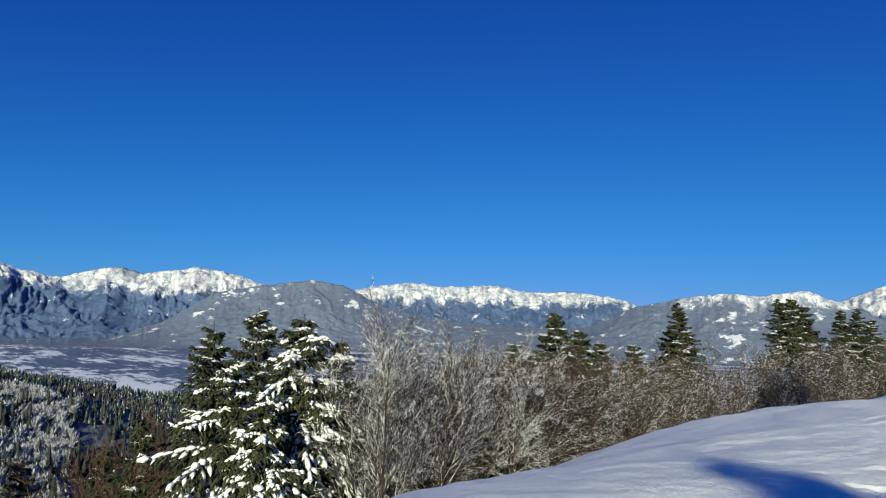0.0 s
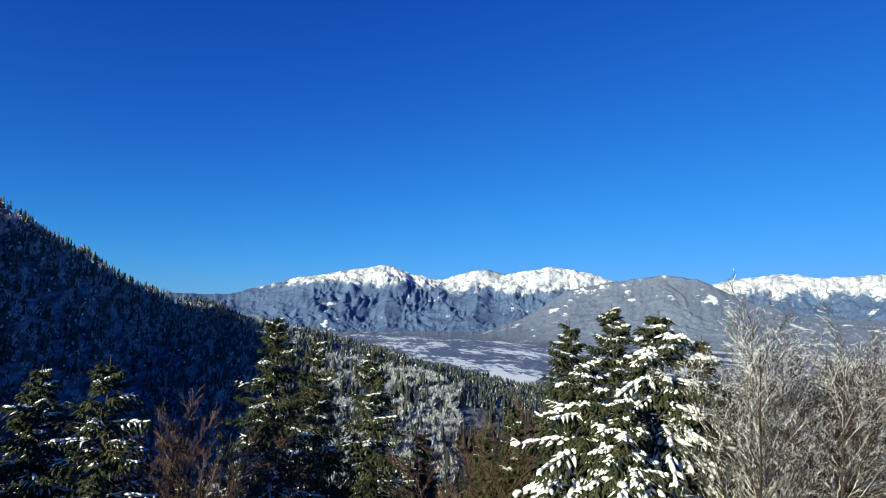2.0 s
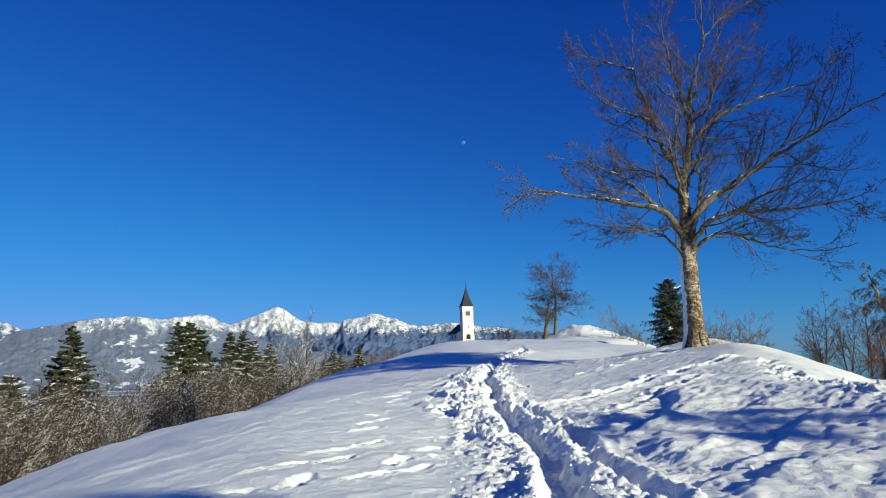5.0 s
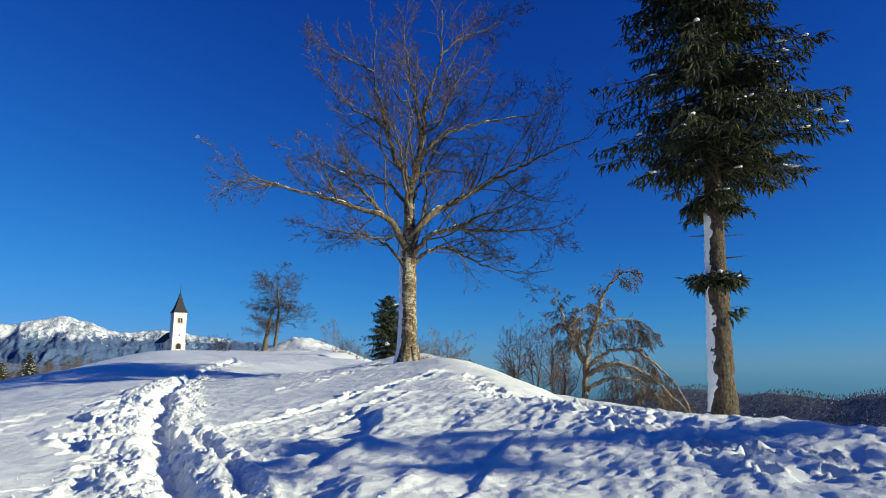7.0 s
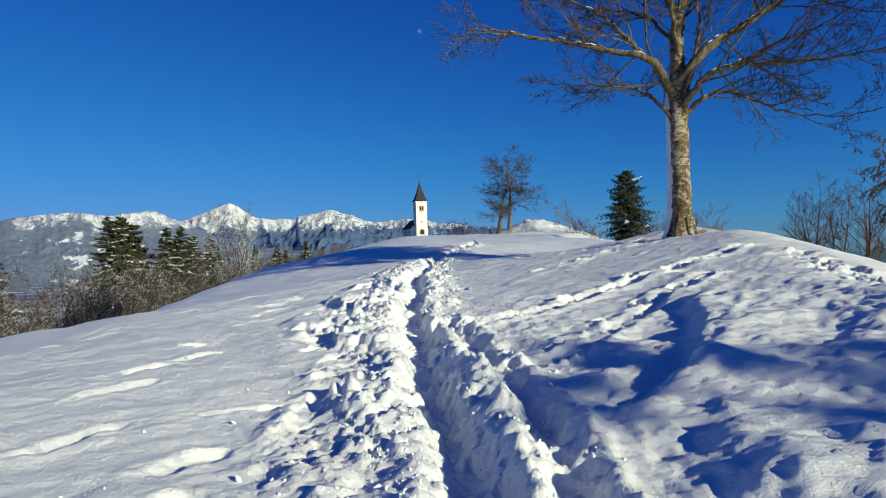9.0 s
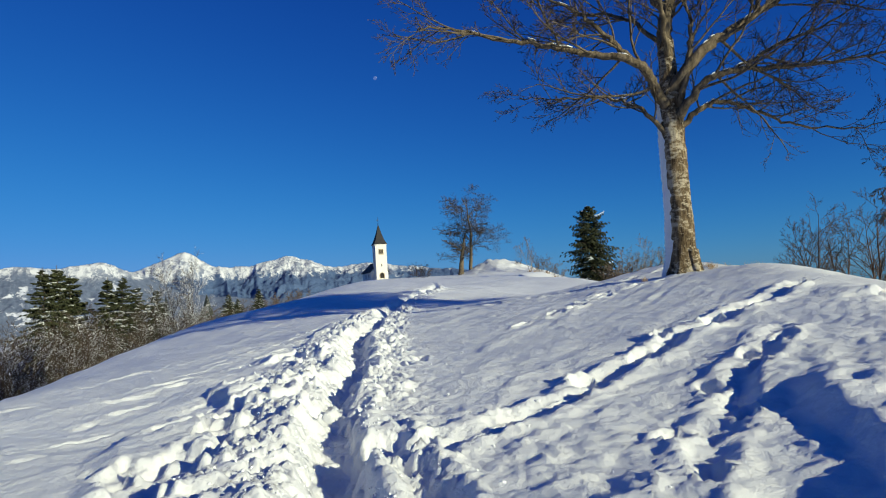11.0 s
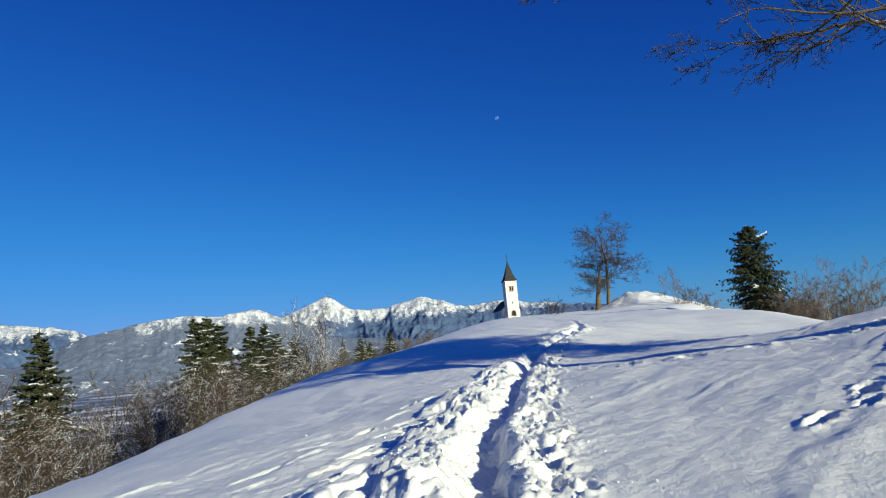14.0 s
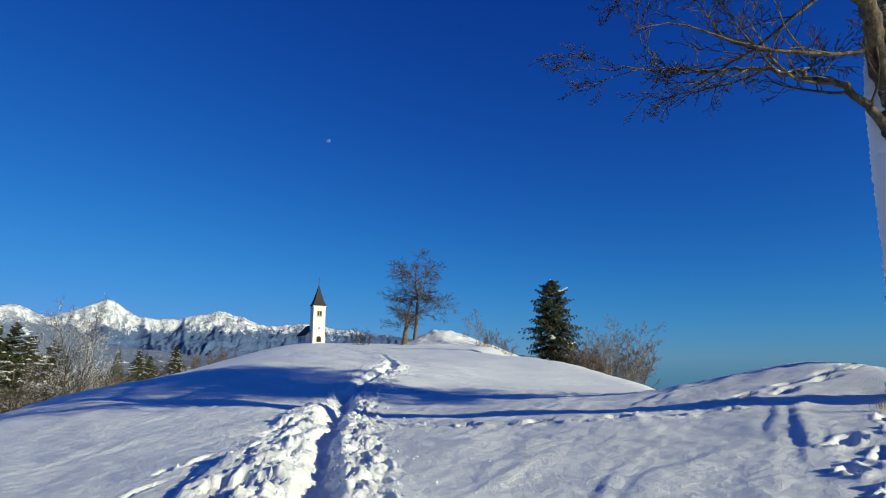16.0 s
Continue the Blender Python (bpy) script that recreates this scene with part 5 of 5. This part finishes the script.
# ---- church ----
def church():
    x, y = spot(2.42, 200)
    ob = thing("church", "small white church with a dark pointed tower roof", "church", at=(x, y, height(x, y) - 0.2), turn=13)
    w = 1.8
    b = Build()
    box(b, -w, w, 0, 2 * w, -0.6, 11.2)
    tower = child("tower", b, M_WALL, ob, "white plastered tower")
    for part_name, z0, z1, e in (("cornice", 11.0, 11.25, 0.18), ("string_course", 5.9, 6.05, 0.06), ("plinth", -0.3, 0.5, 0.08)):
        b = Build()
        box(b, -w - e, w + e, -e, 2 * w + e, z0, z1)
        child(part_name, b, M_WALL, tower)
    # spire: four sides that flare at the eaves
    b = Build()
    prof = [(w + 0.3, 11.2), (w - 0.12, 11.95), (1.2, 13.2), (0.68, 15.0), (0.06, 17.6)]
    v = [(sx * e, w + sy * e, z) for e, z in prof for sx, sy in ((-1, -1), (1, -1), (1, 1), (-1, 1))]
    f = [(4 * i + j, 4 * i + (j + 1) % 4, 4 * i + 4 + (j + 1) % 4, 4 * i + 4 + j) for i in range(4) for j in range(4)] + [(3, 2, 1, 0)]
    b.add(v, f)
    child("spire", b, M_ROOF, ob, "dark shingled spire with flared eaves")
    b = Build()
    tube(b, [(0, w, 17.3), (0, w, 20.0)], [0.06, 0.05], 6)
    box(b, -0.55, 0.55, w - 0.05, w + 0.05, 19.0, 19.14)
    tube(b, [(0, w, 17.7), (0, w, 17.85), (0, w, 18.0)], [0.03, 0.2, 0.03], 8)
    child("cross", b, M_IRON, ob, "iron cross on the spire")
    # arched door
    b = Build()
    arc = [(-0.62, 0)] + [(-0.62 * math.cos(a), 1.5 + 0.62 * math.sin(a)) for a in np.linspace(0, math.pi, 11)] + [(0.62, 0)]
    n = len(arc)
    b.add([(px, -0.03, pz) for px, pz in arc] + [(px, 0.25, pz) for px, pz in arc], [(i, i + 1, n + i + 1, n + i) for i in range(n - 1)])
    b.add([(px, -0.03, pz) for px, pz in arc], [tuple(range(n))])
    child("door", b, M_DARK, tower, "dark arched doorway")
    b = Build()
    tube(b, [(px * 1.18, -0.04, pz * 1.04) for px, pz in arc], np.full(n, 0.11), 6)
    child("door_frame", b, M_STONE, tower, "stone door surround")
    for z in (8.2,):
        win = None
        b = Build()
        for sx in (-0.34, 0.34):
            box(b, sx - 0.25, sx + 0.25, -0.012, 0.1, z, z + 1.3)
        win = child("window", b, M_DARK, tower, "paired dark bell window")
        b = Build()
        for sx in (-0.68, 0, 0.68):
            box(b, sx - 0.1, sx + 0.1, -0.09, 0.06, z - 0.15, z + 1.5)
        box(b, -0.6, 0.6, -0.09, 0.06, z + 1.3, z + 1.5)
        box(b, -0.78, 0.78, -0.14, 0.06, z - 0.3, z - 0.15)
        child("window_frame", b, M_STONE, win, "ochre stone frame")
    b = Build()
    box(b, -0.16, 0.16, -0.012, 0.1, 4.2, 4.9)
    child("slit_window", b, M_DARK, tower)
    # nave behind the tower
    b = Build()
    nw, n0, n1, eave, top = 2.8, 2 * w - 0.6, 2 * w + 10.5, 2.9, 5.6
    box(b, -nw, nw, n0, n1, -0.6, eave)
    b.add([(-nw, n0, eave), (nw, n0, eave), (0, n0, top), (-nw, n1, eave), (nw, n1, eave), (0, n1, top)], [(0, 1, 2, 2), (3, 5, 4, 4)])
    child("nave", b, M_WALL, ob, "white nave wall")
    b = Build()
    for sg in (-1, 1):
        q = [(sg * (nw + 0.45), eave - 0.42), (0, top + 0.05), (0, top + 0.3), (sg * (nw + 0.45), eave - 0.15)]
        b.add([(px, yy, pz) for yy in (n0 - 0.3, n1 + 0.4) for px, pz in q], [(0, 1, 2, 3), (7, 6, 5, 4), (0, 4, 5, 1), (1, 5, 6, 2), (2, 6, 7, 3), (3, 7, 4, 0)])
    child("roof", b, M_ROOF, ob, "dark shingled nave roof")
    for sg in (-1, 1):
        for yy in (n0 + 3, n0 + 7):
            b = Build()
            box(b, sg * nw - 0.02, sg * nw + 0.02, yy - 0.35, yy + 0.35, 0.9, 2.1)
            child("nave_window", b, M_DARK, ob)
    return ob


church()


# ---- bare trees and shrubs ----
def bare_tree(name, seed, h, label, bark, twig, at, turn=0, stems=1, lean=0.08, last=4, kids=(9, 7, 5, 3), up=0.05, wig=0.16, clear=0.25, group="", r0=None, category="tree", spread=(0.45, 0.95), rmin=0.004, seg=0.4, shrink=(0.34, 0.55)):
    rng = np.random.default_rng(seed)
    ob = thing(name, label, category, group, at=at, turn=turn)
    fine, RMIN[0] = Build(), rmin
    for s in range(stems):
        b = Build()
        a = rng.uniform(0, 6.28)
        d = unit(np.array([lean * math.cos(a), lean * math.sin(a), 1.0]))
        hh = h * rng.uniform(0.75, 1.0) if stems > 1 else h
        n = max(6, int(hh / 0.5))
        pts, q, w = [np.array([0.12 * stems * math.cos(a) * (stems > 1), 0.12 * stems * math.sin(a) * (stems > 1), -0.3])], None, d
        q = pts[0]
        for _ in range(n):
            w = unit(w + rng.normal(0, 0.07, 3) + np.array([0, 0, 0.03]))
            q = q + w * (hh + 0.3) / n
            pts.append(q)
        pts = np.array(pts)
        r = r0 or 0.012 * h + 0.02
        rr = np.linspace(r, r * 0.12, len(pts))
        tube(b, pts, rr, 8 if stems == 1 else 5)
        sprout(b, rng, pts, rr, hh * 0.8, 0, last, kids, wig, up, seg, (6, 5, 3, 3, 3), fine, spread, 0.4, shrink, clear)
        child("trunk" if stems == 1 else "stem", b, bark, ob, "", True)
    RMIN[0] = 0.004
    child("twig_crown", fine, twig, ob)["kind"] = "stuff"
    return ob


def set_at(ob, x, y, turn, s=1.0, sink=0.1):
    ob.matrix_basis = pose(x, y, height(x, y) - sink, 0, 0, turn) @ Matrix.Diagonal((s, s, s, 1))
    return ob


# the pair of trees on the knoll, with snow on the leaning one
for az, r, h, seed, turn, wide in ((9.5, 140, 10.5, 12, 20, 1.85), (10.4, 143, 16.3, 25, 200, 1.25)):
    x, y = spot(az, r)
    bare_tree("knoll_tree", seed, h, "bare leafless tree on the snowy knoll", M_LIMB, M_TWIG, (x, y, height(x, y) - 0.1), turn, lean=0.12, group="pair of trees on the knoll", r0=0.34, last=3, kids=(22, 13, 9), rmin=0.021, clear=0.26, seg=0.7, spread=(0.6, 1.2), shrink=(0.36, 0.6), up=0.02, wig=0.2).scale = (wide, wide, 1.0)

# snowy thicket below the hilltop: near kinds with fine twigs, far kinds with fewer
SHRUBS = "snowy shrubs along the wood's edge"
masters = []
SHRUB_BARK = (M_SHRUB_NEAR, M_SHRUB_NEAR, M_SHRUB_NEAR, M_SHRUB_WHITE, M_SHRUB, M_SHRUB)
for k, (h, stems, kids, rmin, lean) in enumerate([(5.0, 6, (13, 7, 4), 0.006, 0.4), (6.0, 5, (14, 7, 4), 0.006, 0.35), (4.2, 6, (12, 7, 4), 0.006, 0.5), (6.5, 4, (24, 12, 5), 0.0065, 0.3), (6.0, 4, (9, 6, 3), 0.012, 0.25), (7.0, 3, (10, 6, 3), 0.013, 0.2)]):
    masters.append(bare_tree("snowy_shrub", 500 + k, h, "bare shrub with snow along its twigs", SHRUB_BARK[k], SHRUB_BARK[k], (0, 0, 0), stems=stems, lean=lean, last=3, kids=kids, group=SHRUBS, category="shrub", clear=0.16, r0=0.045, wig=0.075, spread=(0.4, 1.0), seg=0.5, rmin=rmin, shrink=(0.3, 0.56), up=0.03))
SIZES = (5.0, 6.0, 4.2, 6.5, 6.0, 7.0)
rng = np.random.default_rng(8)
spots = []
for k in range(110):
    f = (k + rng.uniform(0, 1)) / 110
    az = -57 + 48 * f
    r = 16 + 88 * f ** 1.7 + rng.uniform(-0.6, 1) * (2 + 12 * f)
    top = -0.4 + 0.9 * math.sin(f * 9) + rng.uniform(-1.5, 0.9) - 1.0 * (1 - f)
    spots.append((az, r + 3.5, top + (-0.2 if r > 34 else -1.3), (0, 1, 2, 3, 1)[k % 5] if r < 34 else 4 + k % 2))
spots += [(-56.3, 15.5, 0.6, 3), (-52.6, 17.0, -0.4, 3), (-13.4, 88, 3.4, 3), (-46.5, 21, -1.6, 3)]
spots += [(-36 + 1.7 * k, 58 + 5 * k, -0.3 + 0.8 * math.sin(k * 2.1), 4 + k % 2) for k in range(12)]
used = set()
for k, (az, r, top, j) in enumerate(spots):
    x, y = spot(az, r)
    h = 1.5 + r * math.tan(radians(top)) - height(x, y)
    s = min(2.1, max(0.5, h / SIZES[j]))
    ob = copy_thing(masters[j], pose(0, 0, 0)) if j in used else masters[j]
    used.add(j)
    set_at(ob, x, y, 40 * k, s)

# brown leafless bushes on the slope and beside the path
brown = bare_tree("brown_shrub", 610, 3.6, "round brown leafless bush", M_BROWN, M_BROWN, (0, 0, 0), stems=4, lean=0.2, last=3, kids=(16, 9, 5), group="brown bushes", category="shrub", clear=0.15, r0=0.03, wig=0.08, spread=(0.3, 0.75), rmin=0.005)
brown_far = bare_tree("brown_shrub", 611, 3.6, "dense brown leafless bush on the hilltop", M_BUSH, M_BUSH, (0, 0, 0), stems=6, lean=0.4, last=3, kids=(11, 7, 4), group="brown bushes", category="shrub", clear=0.1, r0=0.05, rmin=0.013)
for k, (az, r, top) in enumerate([(-83.2, 19.5, -10), (-106.2, 20.5, -8.0), (-104.3, 21.5, -9.0), (-75.6, 26, -7.0), (-77.0, 30, -7.0), (-8.8, 112, 0.5), (-7.0, 114, 0.7), (-6.0, 118, 0.9), (-5.0, 122, 1.0), (-9.6, 110, 0.0), (-11.4, 104, -0.1), (-12.4, 100, 0.0), (-4.2, 126, 1.2), (5.7, 150, 2.9), (6.3, 152, 2.4)]):
    x, y = spot(az, r)
    h = 1.5 + r * math.tan(radians(top)) - height(x, y)
    ob = brown if k == 0 else brown_far if k == 5 else copy_thing(brown_far if r > 60 else brown, pose(0, 0, 0))
    set_at(ob, x, y, 70 * k, max(0.4, min(2.2, h / 3.6)))

# undergrowth and young spruces down the slope towards the ridge
rng = np.random.default_rng(21)
for k in range(64):
    az, r = rng.uniform(-128, -77), rng.uniform(27, 95)
    x, y = spot(az, r)
    z = height(x, y)
    h = min(rng.uniform(4, 9), 1.5 + r * math.tan(radians(-8.5 + rng.uniform(-3, 1))) - z)
    if h < 1.5:
        continue
    if k % 3:
        ob = copy_thing(first[2], pose(x, y, z - 0.15, 0, 0, 31 * k))
        ob.scale = (h / 11, h / 11, h / 11)
    else:
        set_at(copy_thing(brown, pose(0, 0, 0)), x, y, 31 * k, h / 3.6)

# the spruce beyond the hilltop and the thin trees beside it
x, y = spot(20.5, 83)
z = height(x, y)
spruce("dark_spruce", (x, y, z - 0.2), 30, "dark dense spruce with snow patches, in open snow", "", 700, M_NEEDLE, True, h=11.1 - z, r=4.1, whorls=38, per=13, stations=6, snow=0.16, droop=0.6, fine=2.6, load=2.0, shape=0.62, bare=0.0)
for k, (az, r, top, seed, label) in enumerate([(25.6, 80, 3.2, 31, "thin pale birch with hanging twigs"), (24.6, 78, 2.9, 32, "thin bare birch with brown twigs"), (15.6, 132, 4.5, 33, "slender pale birch on the knoll"), (33.1, 30, 4.0, 34, "bare many-stemmed bush at the slope's edge")]):
    x, y = spot(az, r)
    z = height(x, y)
    h = 1.5 + r * math.tan(radians(top)) - z
    bare_tree("bare_bush" if k == 3 else "birch", 800 + seed, h, label, M_BIRCH if k != 3 else M_BROWN, M_BUSH if k != 3 else M_BROWN, (x, y, z - 0.1), 0, stems=(3, 3, 2, 7)[k], lean=0.15, last=3, kids=(15, 8, 5), clear=0.2, group="thin trees beyond the hilltop", category="tree" if k != 3 else "shrub", r0=0.05, up=0.05, seg=0.6, rmin=0.005 if k == 3 else 0.012)
for k, (az, r, top) in enumerate([(22.5, 84, 1.9), (23.6, 82, 1.5), (25.4, 84, 1.6), (24.2, 79, 2.3), (23.0, 78, 1.4), (16.6, 134, 2.8), (17.4, 130, 2.2), (18.0, 128, 1.6), (14.6, 140, 2.6), (16.0, 138, 2.3), (35.0, 26, -0.2), (36.2, 27, 0.6)] ):
    x, y = spot(az, r)
    h = 1.5 + r * math.tan(radians(top)) - height(x, y)
    set_at(copy_thing(brown_far if r > 60 else brown, pose(0, 0, 0)), x, y, 33 * k, max(0.35, min(2.2, h / 3.6)))


def weeping_birch():
    rng = np.random.default_rng(42)
    x, y = 16.6, 21.9
    ob = thing("weeping_birch", "bent old birch with hanging twigs and snow on its limbs", "tree", at=(x, y, height(x, y) - 0.3), turn=-39)
    ob.scale = (1.02, 1.02, 1.05)
    b, fine = Build(), Build()
    RMIN[0] = 0.009
    main = [
        ([(0, 0, -0.2), (0.0, 0, 1.2), (0.15, 0, 2.4), (0.55, 0.1, 3.6), (0.9, 0.1, 4.6), (1.5, 0.1, 5.3), (2.0, 0.1, 5.5)], 0.14),
        ([(0.1, 0, 1.9), (-0.35, 0.1, 2.7), (-0.7, 0.2, 3.6), (-0.9, 0.2, 4.4)], 0.12),
        ([(0.05, 0, 1.5), (0.8, -0.3, 1.9), (1.8, -0.5, 1.8), (2.8, -0.6, 1.1), (3.7, -0.7, 0.1)], 0.12),
        ([(0.1, 0, 1.7), (0.7, 0.2, 2.3), (1.6, 0.3, 2.5), (2.5, 0.2, 2.1), (3.3, 0.1, 1.2), (3.8, 0.0, 0.2)], 0.09),
        ([(0.1, 0, 1.0), (0.9, 0.4, 1.4), (2.0, 0.7, 1.3), (3.0, 0.8, 0.5)], 0.1),
        ([(0.4, 0.1, 3.2), (1.2, 0.3, 3.6), (2.1, 0.4, 3.5), (2.6, 0.4, 3.0)], 0.06),
        ([(0.0, 0, 2.2), (-0.1, -0.6, 3.2), (0.1, -1.0, 4.0)], 0.06),
    ]
    for pts, r in main:
        line = curve(pts, 5 * len(pts))
        line[1:] += rng.normal(0, 0.03, (len(line) - 1, 3))
        rr = np.linspace(r, 0.02, len(line))
        tube(b, line, rr, 7)
        sprout(b, rng, line, rr, 2.6, 0, 3, (22, 12, 8), 0.14, -0.42, 0.25, (5, 4, 3, 3), fine, (0.5, 1.1), 0.4, (0.3, 0.5), 0.25)
    child("trunk", b, M_BIRCH, ob, "", True)
    child("twig_crown", fine, M_BUSH, ob, "hanging reddish twigs")["kind"] = "stuff"
    RMIN[0] = 0.004
    return ob


weeping_birch()


def grass_tuft(rng, tall, n, width):
    b = Build()
    a = rng.uniform(0, 6.28, n)
    d = np.stack([np.cos(a) * rng.uniform(0.05, 0.5, n), np.sin(a) * rng.uniform(0.05, 0.5, n), np.ones(n)], 1)
    d /= np.linalg.norm(d, axis=1)[:, None]
    p = np.stack([rng.normal(0, width, n), rng.normal(0, width, n), np.full(n, -0.08)], 1)
    spindles(b, p, d, rng.uniform(0.5, 1.0, n) * tall, np.full(n, 0.012))
    return b


rng = np.random.default_rng(17)
tuft = tagged(new("dry_grass", grass_tuft(rng, 0.5, 60, 0.16).mesh("dry_grass", M_GRASS)), "tuft of dry straw-coloured grass poking through snow", "grass", "dry grass tufts")
places = [(9.3, 20.9, 0.5), (10.1, 21.6, 0.6), (11.0, 21.8, 0.6), (9.8, 20.1, 0.5), (8.6, 19.7, 0.35), (7.3, 20.1, 0.3)]
places += [(*spot(az, r), 1.6) for az, r in ((16.4, 128), (17.0, 126), (17.6, 122), (18.2, 118), (15.5, 131), (16.0, 130))]
places += [(*spot(-44.5 + k * 0.6, 27 + k), 3.4) for k in range(5)]
for k, (x, y, s) in enumerate(places):
    ob = tuft if k == 0 else copy_thing(tuft, pose(0, 0, 0))
    set_at(ob, x, y, 50 * k, s, 0.0)

# rust-leaved sapling by the slope's edge
x, y = spot(35.3, 24)
ob = thing("leafy_sapling", "small sapling with rust-red withered leaves", "shrub", at=(x, y, height(x, y) - 0.1))
b, lv = Build(), Build()
rng = np.random.default_rng(3)
for k in range(5):
    grow(b, rng, np.zeros(3), unit(np.array([rng.normal(0, 0.2), rng.normal(0, 0.2), 1.0])), 1.6, 0.02, 2, 4, (4, 4, 4), fine=b)
c = rng.normal(0, 1, (70, 3)) * (0.22, 0.22, 0.35) + (0, 0, 1.1)
dd = rng.normal(0, 1, (70, 3))
spindles(lv, c, dd / np.linalg.norm(dd, axis=1)[:, None], np.full(70, 0.12), np.full(70, 0.07), 0.15)
child("stem", b, M_BROWN, ob)["kind"] = "stuff"
child("leaves", lv, M_LEAF, ob, "withered rust-red leaves")


# ---- forests too many to count ----
def forest(name, label, n, seed, az, rr, material, low, high, frost=False, crest_only=False):
    rng = np.random.default_rng(seed)
    b = Build()
    a = np.radians(rng.uniform(*az, n))
    r = np.sqrt(rng.uniform(rr[0] ** 2, rr[1] ** 2, n))
    x, y = r * np.sin(a), r * np.cos(a)
    z = land(x, y)
    ok = (z > VALLEY + 12)
    x, y, z = x[ok], y[ok], z[ok]
    m = len(x)
    h = rng.uniform(low, high, m)
    if frost:
        # rounded crowns of fine white sprays
        for k in range(34):
            aa = rng.uniform(0, 6.28, m)
            le = rng.uniform(0.1, 1.1, m)
            d = np.stack([np.cos(aa) * le, np.sin(aa) * le, np.ones(m)], 1)
            d /= np.linalg.norm(d, axis=1)[:, None]
            rise = rng.uniform(0.15, 0.6, m)
            root = np.stack([x, y, z + h * rise * 0.8], 1) + d * (h * rng.uniform(0.0, 0.3, m))[:, None]
            spindles(b, root, d, h * rng.uniform(0.15, 0.36, m), h * rng.uniform(0.03, 0.085, m), 0.9)
    else:
        ang = np.arange(7) * 2 * np.pi / 7
        for lo, hi, w in ((0.05, 0.55, 0.21), (0.32, 0.8, 0.155), (0.6, 1.0, 0.10)):
            jag = rng.uniform(0.6, 1.2, (m, 7)) * w * h[:, None]
            ring = np.stack([x[:, None] + jag * np.cos(ang), y[:, None] + jag * np.sin(ang), z[:, None] + h[:, None] * (lo + rng.uniform(-0.05, 0.05, (m, 7)))], -1)
            tip = np.stack([x, y, z + h * hi], -1)[:, None]
            f = np.array([(j, (j + 1) % 7, 7) for j in range(7)])
            b.add(np.concatenate([ring, tip], 1).reshape(-1, 3), (np.arange(m)[:, None, None] * 8 + f[None]).reshape(-1, 3))
    return tagged(new(name, b.mesh(name, material)), label, "forest", kind="stuff")


forest("ridge_forest", "dense dark conifer forest on the shaded ridge", 12000, 900, (-138, -94), (110, 1000), M_FOREST_SNOW, 5, 10)
forest("spur_forest", "snow-dusted conifer forest on the sunny spur", 14000, 901, (-104, -60), (400, 900), M_FOREST_SNOW, 3.5, 7)
forest("frosted_wood", "white frosted broadleaf wood on the sunny spur", 1700, 902, (-96, -82), (230, 440), M_FROST, 5, 9, True)
forest("ridge_frosted_wood", "frosted broadleaf trees among conifers on the shaded ridge", 2200, 906, (-128, -97), (220, 760), M_FROST, 5, 9, True)
forest("slope_conifers", "conifers on the slope below the hilltop", 1500, 904, (-100, -10), (130, 420), M_FOREST, 8, 15)
forest("south_forest", "dark wooded hills to the south", 14000, 905, (26, 72), (800, 1320), M_FOREST_SNOW, 2.5, 4.5)

# ---- crumbs of snow thrown up beside the trench ----
def crumbs():
    rng = np.random.default_rng(64)
    n = 9000
    t = rng.uniform(3.2, 33.0, n) ** 1.0
    cx = np.interp(t, [p[1] for p in TRENCH], [p[0] for p in TRENCH])
    left = rng.random(n) < 0.55
    off = np.where(left, -0.15 - rng.exponential(0.3, n), 0.13 + rng.exponential(0.28, n))
    x, y = cx + off, t
    z = land(x, y) + tracks(x, y) + wind(x, y)
    size = 0.004 + rng.exponential(0.0045, n)
    size = np.minimum(size, 0.028)
    d = rng.normal(0, 1, (n, 3))
    d /= np.linalg.norm(d, axis=1)[:, None]
    b = Build()
    lumps(b, rng, np.stack([x, y, z + size * 0.35], 1), d, size, size * rng.uniform(0.5, 0.9, n), size * rng.uniform(0.5, 0.8, n))
    return tagged(new("snow_crumbs", b.mesh("snow_crumbs", M_SNOW)), "small broken clods of snow beside the trodden trench", "snow", kind="stuff")


crumbs()

# ---- moon ----
me = bpy.data.meshes.new("moon")
bm = bmesh.new()
bmesh.ops.create_icosphere(bm, subdivisions=4, radius=14.0)
for f in bm.faces:
    f.smooth = True
bm.to_mesh(me)
bm.free()
me.materials.append(M_MOON)
moon = tagged(new("moon", me), "pale daytime half moon in the blue sky", "moon", kind="structure")
moon.matrix_world = pose(4400 * math.sin(radians(2.5)) * math.cos(radians(19.95)), 4400 * math.cos(radians(2.5)) * math.cos(radians(19.95)), 1.5 + 4400 * math.sin(radians(19.95)))
